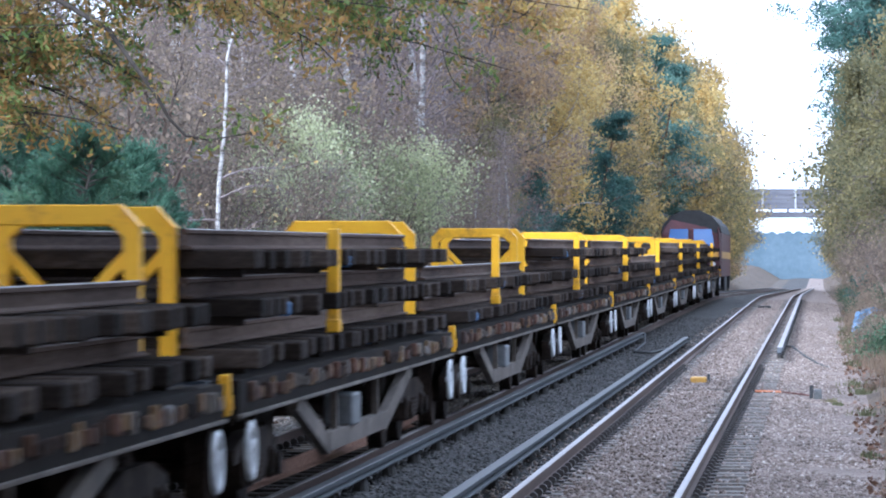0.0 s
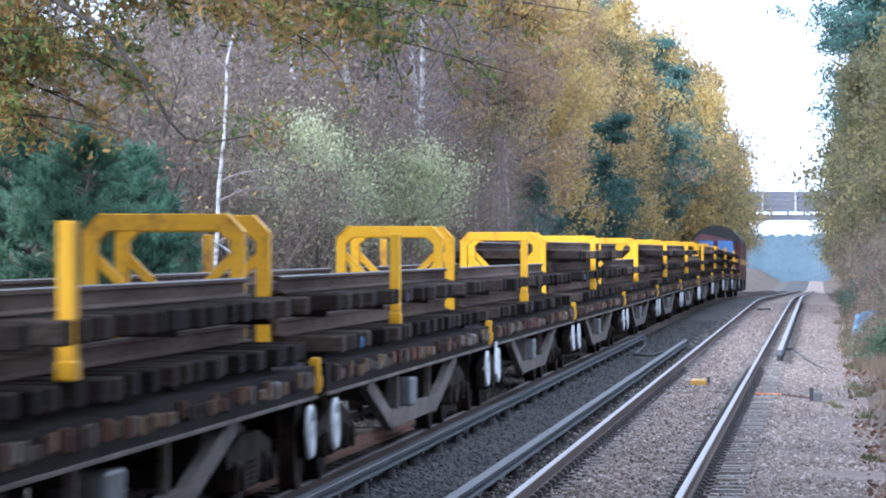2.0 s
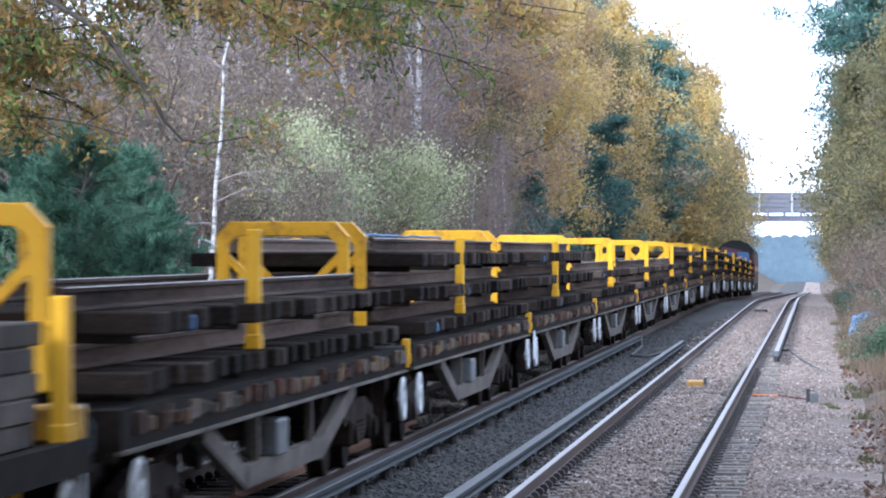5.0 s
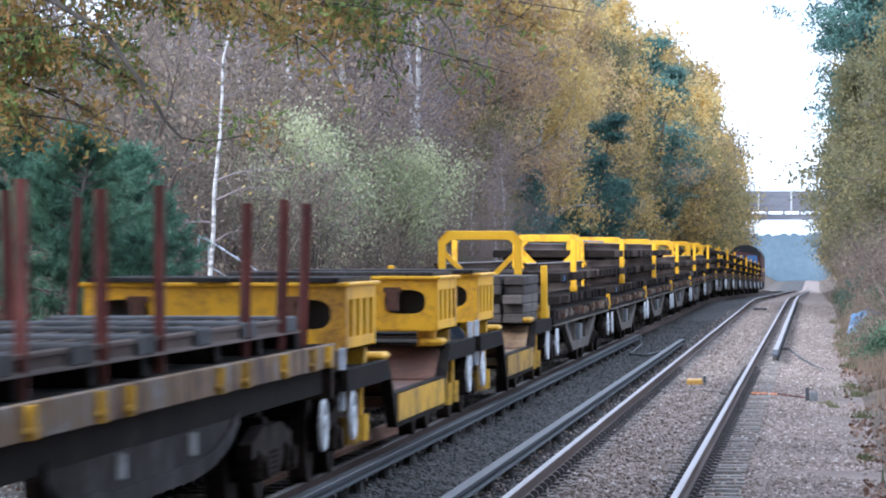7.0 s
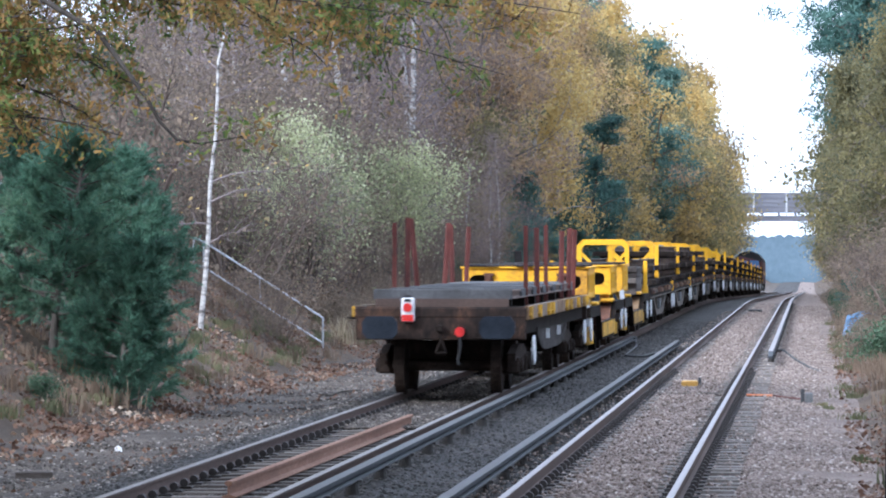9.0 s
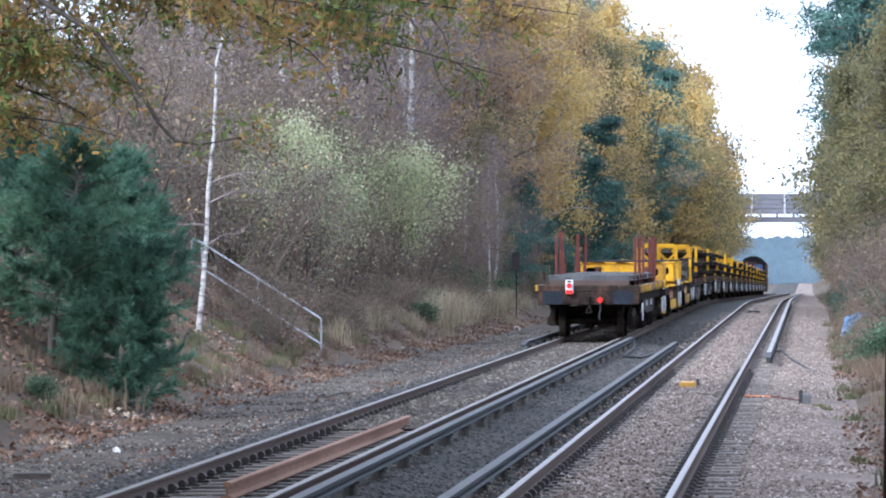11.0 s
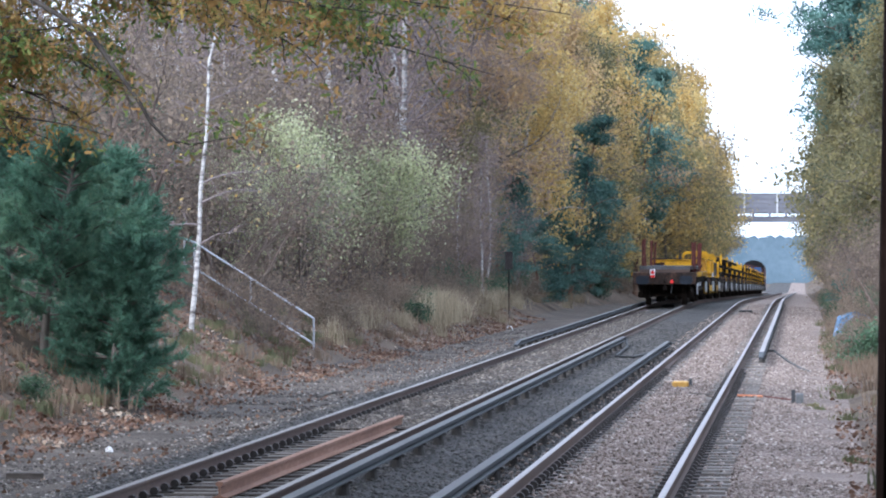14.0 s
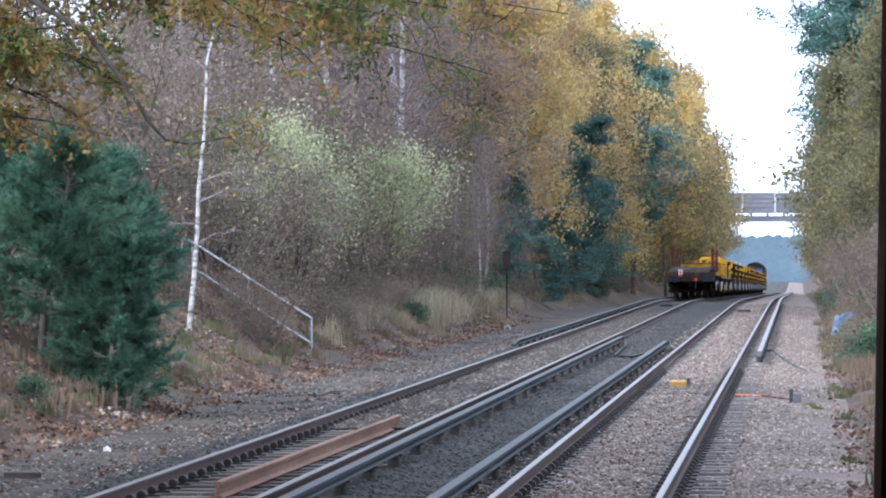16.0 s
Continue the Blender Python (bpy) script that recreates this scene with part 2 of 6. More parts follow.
    "leaf_rust": leafy("rusty_orange_leaves", [(0.1, (0.252, 0.203, 0.174)), (0.38, (0.395, 0.29, 0.204)), (0.62, (0.57, 0.386, 0.194)), (0.9, (0.637, 0.501, 0.252))]),
    "leaf_olive": leafy("olive_yellow_leaves", [(0.1, (0.0966, 0.103, 0.0712)), (0.4, (0.185, 0.178, 0.095)), (0.65, (0.27, 0.241, 0.119)), (0.9, (0.371, 0.316, 0.147))]),
    "leaf_sallow": leafy("grey_green_sallow_leaves", [(0.1, (0.213, 0.23, 0.13)), (0.4, (0.388, 0.41, 0.23)), (0.65, (0.524, 0.54, 0.31)), (0.9, (0.679, 0.69, 0.46))]),
    "leaf_pine": leafy("blue_green_pine_needles", [(0.1, (0.0359, 0.0747, 0.0688)), (0.4, (0.0719, 0.156, 0.132)), (0.7, (0.129, 0.231, 0.192)), (0.9, (0.186, 0.299, 0.238))], 0.15),
    "leaf_yew": leafy("dark_green_conifer_sprays", [(0.1, (0.0505, 0.0956, 0.0679)), (0.4, (0.0954, 0.203, 0.138)), (0.7, (0.157, 0.293, 0.194)), (0.9, (0.236, 0.371, 0.242))], 0.3),
    "leaf_oak": leafy("turning_oak_leaves", [(0.1, (0.10, 0.07, 0.045)), (0.26, (0.09, 0.15, 0.045)), (0.44, (0.20, 0.25, 0.065)), (0.54, (0.26, 0.17, 0.07)), (0.70, (0.42, 0.24, 0.08)), (0.82, (0.36, 0.26, 0.09)), (0.95, (0.62, 0.46, 0.14))]),
    "leaf_brown": leafy("sparse_brown_leaves", [(0.1, (0.209, 0.1628, 0.1535)), (0.5, (0.342, 0.2651, 0.2372)), (0.9, (0.475, 0.3627, 0.2883))]),
    "leaf_bramble": leafy("green_bramble_leaves", [(0.1, (0.03, 0.06, 0.035)), (0.5, (0.07, 0.13, 0.075)), (0.9, (0.14, 0.21, 0.12))], 0.2),
    "leaf_scrub": leafy("dull_bramble_leaves", [(0.1, (0.12, 0.0976, 0.0779)), (0.45, (0.22, 0.176, 0.135)), (0.7, (0.312, 0.24, 0.176)), (0.9, (0.416, 0.32, 0.23))]),
    "dead": leafy("brown_dead_stems", [(0.1, (0.068, 0.0493, 0.0357)), (0.5, (0.14, 0.102, 0.0723)), (0.9, (0.238, 0.178, 0.128))], 0.2),
    "weed": leafy("dull_green_weeds", [(0.1, (0.06, 0.065, 0.035)), (0.5, (0.12, 0.13, 0.065)), (0.9, (0.22, 0.20, 0.11))], 0.25),
    "grass": leafy("bleached_grass", [(0.1, (0.19, 0.155, 0.10)), (0.5, (0.36, 0.295, 0.20)), (0.9, (0.54, 0.46, 0.33))], 0.25),
    "litter": leafy("fallen_leaves", [(0.1, (0.0765, 0.0425, 0.0298)), (0.4, (0.17, 0.0935, 0.0612)), (0.65, (0.281, 0.178, 0.123)), (0.9, (0.468, 0.383, 0.297))], 0.1),
}


def stones_material(name, stops):
    m, nt, b = nodes_of(name)
    g = nt.nodes.new("ShaderNodeNewGeometry")
    nt.links.new(ramp(nt, g.outputs["Random Per Island"], stops), b.inputs["Base Color"])
    b.inputs["Roughness"].default_value = 0.85
    return m


M["pale_stones"] = stones_material("granite_chips", [(0.0, (0.085, 0.063, 0.052)), (0.3, (0.19, 0.145, 0.121)), (0.75, (0.305, 0.24, 0.206)), (0.95, (0.40, 0.33, 0.29)), (1.0, (0.60, 0.53, 0.48))])
M["dark_stones"] = stones_material("oily_chips", [(0.0, (0.018, 0.016, 0.015)), (0.6, (0.06, 0.055, 0.051)), (1.0, (0.15, 0.138, 0.125))])
M["grey_stones"] = stones_material("dusty_chips", [(0.0, (0.035, 0.030, 0.026)), (0.5, (0.085, 0.072, 0.062)), (0.85, (0.155, 0.134, 0.118)), (1.0, (0.38, 0.34, 0.31))])


def glass_material():
    m, nt, b = nodes_of("dark_cab_glass")
    # The blue base colour stands for the sky's reflection.
    b.inputs["Base Color"].default_value = (0.09, 0.20, 0.48, 1)
    b.inputs["Roughness"].default_value, b.inputs["Specular IOR Level"].default_value = 0.06, 1.0
    b.inputs["Coat Weight"].default_value = 1.0
    return m


M["glass"] = glass_material()


# ---- mesh tools ----
def raw(name, verts, faces, mats, parent=None, label="", face_mats=None, smooth=False):
    me = bpy.data.meshes.new(name)
    me.from_pydata([tuple(v) for v in verts], [], [tuple(f) for f in faces])
    for m in (mats if isinstance(mats, (list, tuple)) else [mats]):
        me.materials.append(M[m])
    if face_mats is not None:
        me.polygons.foreach_set("material_index", np.asarray(face_mats, dtype=np.int32))
    if smooth:
        me.polygons.foreach_set("use_smooth", np.ones(len(me.polygons), dtype=bool))
    me.update()
    ob = new(name, me)
    if parent is not None:
        ob.parent = parent
    if label:
        tagged(ob, label)
    return ob


def part(name, bm, material, parent=None, label=""):
    me = bpy.data.meshes.new(name)
    bm.normal_update()
    bm.to_mesh(me)
    bm.free()
    for m in (material if isinstance(material, (list, tuple)) else [material]):
        me.materials.append(M[m])
    ob = new(name, me)
    if parent is not None:
        ob.parent = parent
    if label:
        tagged(ob, label)
    return ob


def again(ob, m, parent=None):
    """A repeat of a part: the same mesh at another place."""
    o = new(ob.name.split(".")[0], ob.data)
    o.parent = parent if parent is not None else ob.parent
    o.matrix_basis = m
    if "label" in ob:
        o["label"] = ob["label"]
    return o


def box(bm, x0, x1, y0, y1, z0, z1, bevel=0.0, mat=0):
    r = bmesh.ops.create_cube(bm, size=1.0, matrix=Matrix.LocRotScale(((x0 + x1) / 2, (y0 + y1) / 2, (z0 + z1) / 2), None, (x1 - x0, y1 - y0, z1 - z0)))
    vs = r["verts"]
    fs = {f for v in vs for f in v.link_faces}
    for f in fs:
        f.material_index = mat
    if bevel:
        es = {e for v in vs for e in v.link_edges}
        g = bmesh.ops.bevel(bm, geom=list(es), offset=bevel, segments=1, affect="EDGES")
        for f in g["faces"]:
            f.material_index = mat
    return bm


def tube(bm, a, b, r0, r1=None, seg=10, mat=0):
    a, b = Vector(a), Vector(b)
    d = b - a
    m = Matrix.Translation((a + b) / 2) @ d.to_track_quat("Z", "Y").to_matrix().to_4x4()
    g = bmesh.ops.create_cone(bm, cap_ends=True, segments=seg, radius1=r0, radius2=r0 if r1 is None else r1, depth=d.length, matrix=m)
    for v in g["verts"]:
        for f in v.link_faces:
            f.material_index = mat
    return bm


def bar(bm, a, b, w, h, mat=0, up=(0, 0, 1)):
    """A beam of section w x h from a to b."""
    a, b = Vector(a), Vector(b)
    d = (b - a)
    z = d.normalized()
    x = Vector(up).cross(z)
    x = x.normalized() if x.length > 1e-4 else Vector((1, 0, 0))
    y = z.cross(x)
    rot = Matrix((x, y, z)).transposed().to_4x4()
    g = bmesh.ops.create_cube(bm, size=1.0, matrix=Matrix.Translation((a + b) / 2) @ rot @ Matrix.Diagonal((w, h, d.length, 1)))
    for v in g["verts"]:
        for f in v.link_faces:
            f.material_index = mat
    return bm


def prism(bm, outline, x0, x1, axis="x", mat=0):
    """An outline in the other two axes, drawn out along one axis."""
    def at(u, v, w):
        return (w, u, v) if axis == "x" else (u, w, v) if axis == "y" else (u, v, w)
    a = [bm.verts.new(at(u, v, x0)) for u, v in outline]
    b = [bm.verts.new(at(u, v, x1)) for u, v in outline]
    n = len(a)
    fs = [bm.faces.new(a), bm.faces.new(b[::-1])]
    for i in range(n):
        fs.append(bm.faces.new((a[i], b[i], b[(i + 1) % n], a[(i + 1) % n])))
    for f in fs:
        f.material_index = mat
    bmesh.ops.recalc_face_normals(bm, faces=fs)
    return bm


def thing(name, label, category, group="", kind=""):
    return tagged(new(name), label, category, group, kind)


# ---- ground: one sheet to the horizon ----
SECTION = [(-900, 6, 0), (-300, 5.0, 0), (-60, 4.2, 0), (-22, 3.7, 0), (-14, 3.4, 0), (-11.2, 3.0, 0), (-9.0, 1.95, 0), (-7.2, 0.85, 0), (-6.0, 0.1, 0), (-5.2, -0.33, 1), (-4.4, -0.44, 1),
           (-3.4, -0.45, 1), (-2.6, -0.38, 3), (-1.9, -0.215, 3), (-0.95, -0.205, 3), (0.0, -0.20, 3), (0.55, -0.205, 3), (0.72, -0.165, 3), (1.2, -0.17, 3), (1.75, -0.22, 3), (2.1, -0.165, 3), (2.52, -0.158, 3), (2.62, -0.205, 2),
           (2.92, -0.20, 2), (3.08, -0.148, 2), (3.73, -0.148, 2), (3.9, -0.20, 2), (4.16, -0.205, 2), (4.9, -0.215, 2), (5.6, -0.28, 2), (6.2, -0.33, 0), (7.0, -0.12, 0), (8.4, 0.5, 0), (10.5, 1.4, 0), (14, 1.9, 0), (60, 2.6, 0), (300, 4, 0), (900, 5, 0)]


def ground_z(x, y):
    for (xa, za, _), (xb, zb, _) in zip(SECTION, SECTION[1:]):
        if xa <= x <= xb:
            return za + (zb - za) * (x - xa) / (xb - xa) + fall(y)
    return 3.0


def build_ground():
    ys = list(np.arange(-60, 20, 10.0)) + list(np.arange(20, 130, 1.0)) + list(np.arange(130, 260, 4.0)) + list(np.arange(260, 700, 20.0)) + [750, 900, 1200, 1700, 2600]
    xs = []
    for (xa, za, k), (xb, zb, _) in zip(SECTION, SECTION[1:]):
        n = 1 if abs(xb - xa) > 6 else max(1, int((xb - xa) / 0.4))
        for i in range(n):
            f = i / n
            xs.append((xa + (xb - xa) * f, za + (zb - za) * f, k))
    xs.append(SECTION[-1])
    verts, faces, mats = [], [], []
    for y in ys:
        dz = fall(min(y, 900.0))
        for x, z, k in xs:
            rough = 0.0 if -2.2 < x < 5.4 else 0.10 if x < -5 or x > 6 else 0.04
            # ballast spills over the timber sleepers further along
            if -0.85 < x < 0.5 and y > 60:
                z = z + 0.02 + 0.03 * noise.noise(Vector((x * 2.0, y * 0.6, 7))) + 0.045 * min(1.0, (y - 60) / 8)
            verts.append((x, y, z + dz + rough * noise.noise(Vector((x * 0.9, y * 0.5, 0))) * (2.2 if abs(x) > 9 else 1)))
    w = len(xs)
    for j in range(len(ys) - 1):
        for i in range(w - 1):
            faces.append((j * w + i, j * w + i + 1, (j + 1) * w + i + 1, (j + 1) * w + i))
            mats.append(xs[i][2])
    g = raw("ground", verts, faces, ["soil", "cess", "light_ballast", "dark_ballast"], face_mats=mats, smooth=True)
    tagged(g, "stony railway cutting floor with leaf-strewn earth banks", "ground", kind="structure")


build_ground()

# ---- rails ----
RAIL = [(-0.070, -0.159), (0.070, -0.159), (0.070, -0.147), (0.010, -0.128), (0.010, -0.045), (0.034, -0.036), (0.035, -0.008), (0.026, 0.0), (-0.026, 0.0), (-0.035, -0.008), (-0.034, -0.036), (-0.010, -0.045), (-0.010, -0.128), (-0.070, -0.147)]
COND = [(-0.065, -0.105), (0.065, -0.105), (0.065, -0.09), (0.018, -0.075), (0.018, -0.055), (0.052, -0.045), (0.054, -0.006), (0.046, 0.0), (-0.046, 0.0), (-0.054, -0.006), (-0.052, -0.045), (-0.018, -0.055), (-0.018, -0.075), (-0.065, -0.09)]


def along(section, x, z, y0, y1, tops, turned=0.0):
    """A rail of that section along the line from y0 to y1."""
    ys = [y0] + [y for y in np.arange(math.ceil(y0 / 5) * 5 + 5, y1 - 1, 5.0)] + [y1]
    verts, faces, fm = [], [], []
    n = len(section)
    for y in ys:
        for u, v in section:
            verts.append((x + u + turned * (y - y0), y, z + v + fall(y)))
    for j in range(len(ys) - 1):
        for i in range(n):
            k = (i + 1) % n
            faces.append((j * n + i, j * n + k, (j + 1) * n + k, (j + 1) * n + i))
            fm.append(0 if i in tops else 1)
    faces += [tuple(range(n))[::-1], tuple((len(ys) - 1) * n + i for i in range(n))]
    fm += [1, 1]
    return verts, faces, fm


FAR_END = 640.0
tracks = []
for cx, tops, what in ((LEFT, "dull_top", "running track of timber sleepers and worn rails on dark ballast"), (RIGHT, "rail_top", "running track of concrete sleepers and polished rails on pale ballast")):
    track = thing("track", what, "railway track", "tracks", "structure")
    tracks.append(track)
    for side in (-1, 1):
        v, f, fm = along(RAIL, cx + side * GAUGE, 0.0, -30.0, FAR_END, (6, 7, 8))
        raw("rail", v, f, [tops, "rail_side"], track, face_mats=fm)

POTS = []
for x, y0, y1, what in ((LEFT + GAUGE + 0.41, -30.0, 110.5, "conductor rail on insulators ending in a ramp"), (RIGHT - GAUGE - 0.41, -30.0, 105.0, "conductor rail on insulators ending in a ramp"),
                        (RIGHT + GAUGE + 0.41, 94.0, FAR_END, "conductor rail with a pale worn top"), (LEFT - GAUGE - 0.41, 106.0, FAR_END, "conductor rail beside the outer edge of the sleepers")):
    c = thing("conductor_rail", what, "conductor rail", "conductor rails", "structure")
    v, f, fm = along(COND, x, 0.076, y0, y1, (6, 7, 8))
    raw("rail", v, f, ["rail_top" if y0 == 94.0 else "cond_top", "cond_side"], c, face_mats=fm)
    # dipped ramp at the end
    bm = bmesh.new()
    ye, s = (y1, 1) if y1 < 200 else (y0, -1)
    prism(bm, [(ye, 0.075), (ye + s * 1.6, 0.0), (ye + s * 1.6, -0.05), (ye, -0.03)], x - 0.05, x + 0.05)
    part("ramp", bm, "cond_side", c, "sloping dark rail end")
    POTS.append((c, x, y0, y1))
# ---- trees ----
def cards(centres, size, rng, flat=0.0, long=1.6, spread=0.5):
    """Small bent leaves (two triangles each) at those centres."""
    n = len(centres)
    a = rng.normal(size=(n, 3))
    a[:, 2] *= 1 - flat
    a /= np.linalg.norm(a, axis=1)[:, None]
    b = rng.normal(size=(n, 3))
    b -= a * (a * b).sum(1)[:, None]
    b /= np.linalg.norm(b, axis=1)[:, None]
    c = np.cross(a, b)
    s = size * (1 - spread + 2 * spread * rng.random((n, 1)))
    p = np.asarray(centres)
    v = np.stack([p - a * s * long / 2, p + b * s / 2 + c * s * 0.15, p + a * s * long / 2, p - b * s / 2 + c * s * 0.15], 1).reshape(-1, 3)
    q = np.arange(n)[:, None] * 4
    f = np.concatenate([np.concatenate([q, q + 1, q + 2], 1), np.concatenate([q, q + 2, q + 3], 1)])
    return v, f


def lobed(centres, size, rng, long=1.5):
    """Oak leaves: eight-cornered lobed outlines, each folded along its middle."""
    n = len(centres)
    a = rng.normal(size=(n, 3))
    a /= np.linalg.norm(a, axis=1)[:, None]
    b = rng.normal(size=(n, 3))
    b -= a * (a * b).sum(1)[:, None]
    b /= np.linalg.norm(b, axis=1)[:, None]
    c = np.cross(a, b)
    s = size * rng.uniform(0.55, 1.45, (n, 1))
    out = [(-0.5, 0, 0), (-0.22, 0.26, 0.1), (0.0, 0.15, 0.05), (0.24, 0.30, 0.12), (0.5, 0, 0), (0.24, -0.30, 0.12), (0.0, -0.15, 0.05), (-0.22, -0.26, 0.1)]
    p = np.asarray(centres)
    v = np.stack([p + a * s * long * u + b * s * w + c * s * h for u, w, h in out], 1).reshape(-1, 3)
    q = np.arange(n)[:, None] * 8
    f = np.concatenate([np.concatenate([q + i, q + j, q + k], 1) for i, j, k in ((0, 1, 2), (0, 2, 6), (0, 6, 7), (2, 3, 4), (2, 4, 6), (4, 5, 6))])
    return v, f


def quick(name, v, f, mats, parent, label="", face_mats=None):
    me = bpy.data.meshes.new(name)
    me.vertices.add(len(v))
    me.vertices.foreach_set("co", np.asarray(v, dtype=np.float32).ravel())
    f = np.asarray(f, dtype=np.int32)
    k = f.shape[1]
    me.loops.add(f.size)
    me.loops.foreach_set("vertex_index", f.ravel())
    me.polygons.add(len(f))
    me.polygons.foreach_set("loop_start", np.arange(0, f.size, k, dtype=np.int32))
    me.polygons.foreach_set("loop_total", np.full(len(f), k, dtype=np.int32))
    for m in (mats if isinstance(mats, (list, tuple)) else [mats]):
        me.materials.append(M[m])
    if face_mats is not None:
        me.polygons.foreach_set("material_index", np.asarray(face_mats, dtype=np.int32))
    me.update(calc_edges=True)
    ob = new(name, me)
    if parent is not None:
        ob.parent = parent
    if label:
        tagged(ob, label)
    return ob


class Wood:
    """Gathers tapered tubes into one mesh."""

    def __init__(self):
        self.v, self.f, self.n = [], [], 0

    def limb(self, pts, r0, r1, seg):
        pts = np.asarray(pts, dtype=float)
        k = len(pts)
        t = np.gradient(pts, axis=0)
        t /= np.linalg.norm(t, axis=1)[:, None] + 1e-9
        u = np.cross(t, np.where(np.abs(t[:, 2:3]) > 0.9, [[1.0, 0, 0]], [[0, 0, 1.0]]))
        u /= np.linalg.norm(u, axis=1)[:, None] + 1e-9
        w = np.cross(t, u)
        r = np.linspace(r0, r1, k)[:, None, None]
        a = np.arange(seg) * 2 * np.pi / seg
        ring = pts[:, None] + r * (u[:, None] * np.cos(a)[None, :, None] + w[:, None] * np.sin(a)[None, :, None])
        self.v.append(ring.reshape(-1, 3))
        i = np.arange(k - 1)[:, None] * seg + np.arange(seg)[None]
        j = np.arange(k - 1)[:, None] * seg + (np.arange(seg)[None] + 1) % seg
        self.f.append(np.stack([i, j, j + seg, i + seg], -1).reshape(-1, 4) + self.n)
        self.n += k * seg

    def put(self, name, mat, parent, label=""):
        return quick(name, np.concatenate(self.v), np.concatenate(self.f), mat, parent, label)


def bent(a, way, length, rng, n=5, wobble=0.12, droop=0.0):
    pts = [np.asarray(a, dtype=float)]
    d = np.asarray(way, dtype=float)
    d = d / np.linalg.norm(d)
    for _ in range(n - 1):
        d = d + rng.normal(size=3) * wobble + np.array([0, 0, -droop])
        d /= np.linalg.norm(d)
        pts.append(pts[-1] + d * length / (n - 1))
    return np.array(pts)


def make_tree(name, label, seed, height, width, bark, leaf, leaves, size, base=0.25, limbs=26, twigs=7, droop=0.05, rise=0.7, clump=0.5, girth=0.16, stems=1, top=0.35, twig_r=0.012, category="tree", flat=0.0, fine=0, lean=0.0, limb_bark="", sway=0.05, long=1.6, plate=0.75):
    """Trunk, limbs and twigs with leaves about the twig ends. top: how wide the crown is at its tip."""
    rng = np.random.default_rng(seed)
    t = thing(name, label, category)
    trunk, bough, twig = Wood(), Wood(), Wood()
    ends = []
    for s in range(stems):
        tilt = np.array([rng.normal() * (0.04 if stems == 1 else 0.32) + lean, rng.normal() * (0.04 if stems == 1 else 0.32), 1.0])
        h = height * (1.0 if stems == 1 else rng.uniform(0.65, 1.0))
        foot = np.array([rng.normal() * 0.25, rng.normal() * 0.25, -0.3]) if stems > 1 else np.array([0, 0, -0.4])
        path = bent(foot, tilt, h * 0.97, rng, 9, sway)
        g = girth * (1 if stems == 1 else 0.5)
        trunk.limb(path, g, g * 0.12, 8 if stems == 1 else 6)
        for i in range(limbs // stems):
            f = base + (1 - base) * (i + rng.random()) / (limbs // stems)
            k = f * (len(path) - 1)
            i0 = min(int(k), len(path) - 2)
            p = path[i0] + (path[i0 + 1] - path[i0]) * (k - i0)
            u = (f - base) / (1 - base)
            prof = (0.55 + 0.45 * math.sin(math.pi * min(u * 1.4, 1.0) ** 0.8)) * (1 - u ** 2.2) + top * u
            ln = width * prof * rng.uniform(0.65, 1.15) * (1 if stems == 1 else 0.75)
            az = rng.uniform(0, 2 * math.pi)
            way = (math.cos(az), math.sin(az), rise * rng.uniform(0.5, 1.3) + u * 0.5)
            lp = bent(p, way, ln, rng, 5, 0.14, droop)
            bough.limb(lp, g * 0.32 * (1.1 - u * 0.6), twig_r, 4)
            for _ in range(twigs):
                v = rng.uniform(0.35, 1.0) * (len(lp) - 1)
                j = min(int(v), len(lp) - 2)
                q = lp[j] + (lp[j + 1] - lp[j]) * (v - j)
                tw = bent(q, rng.normal(size=3) + np.array([0, 0, 0.25 - droop * 3]), ln * rng.uniform(0.2, 0.42) + 0.15, rng, 4, 0.2, droop * 2)
                twig.limb(tw, twig_r, twig_r * 0.35, 3)
                ends.append(tw[-1])
                ends.append(tw[2])
                for _ in range(fine):
                    e = bent(tw[rng.integers(1, 4)], rng.normal(size=3) + np.array([0, 0, 0.3 - droop * 4]), rng.uniform(0.35, 0.9), rng, 3, 0.2, droop * 2)
                    twig.limb(e, twig_r * 0.55, twig_r * 0.25, 3)
                    ends.append(e[-1])
    if stems == 1:
        trunk.put("trunk", bark, t)
    else:
        tagged(trunk.put("stem_base", bark, t), kind="stuff")
    tagged(bough.put("branchwork", limb_bark or bark, t), kind="stuff")
    tagged(twig.put("twig_mass", "thicket" if bark == "thicket" else "twig", t, "fine brown twigs"), kind="stuff")
    if leaves:
        ends = np.array(ends)
        pick = ends[rng.integers(0, len(ends), leaves)]
        c = pick + rng.normal(size=(leaves, 3)) * clump * np.array([1, 1, plate])
        v, f = cards(c, size, rng, flat, long)
        tagged(quick("crown", v, f, leaf, t), kind="stuff")
    return t


def put(proto, x, y, turn=0.0, k=1.0, kz=None, sink=0.0, label="", group=""):
    m = pose(x, y, ground_z(x, y) - sink, 0, 0, turn) @ Matrix.Diagonal((k, k, kz or k, 1))
    if not proto.get("used"):
        proto["used"] = 1
        proto.matrix_basis = m
        ob = proto
    else:
        ob = copy_thing(proto, m)
    return tagged(ob, label, group=group)


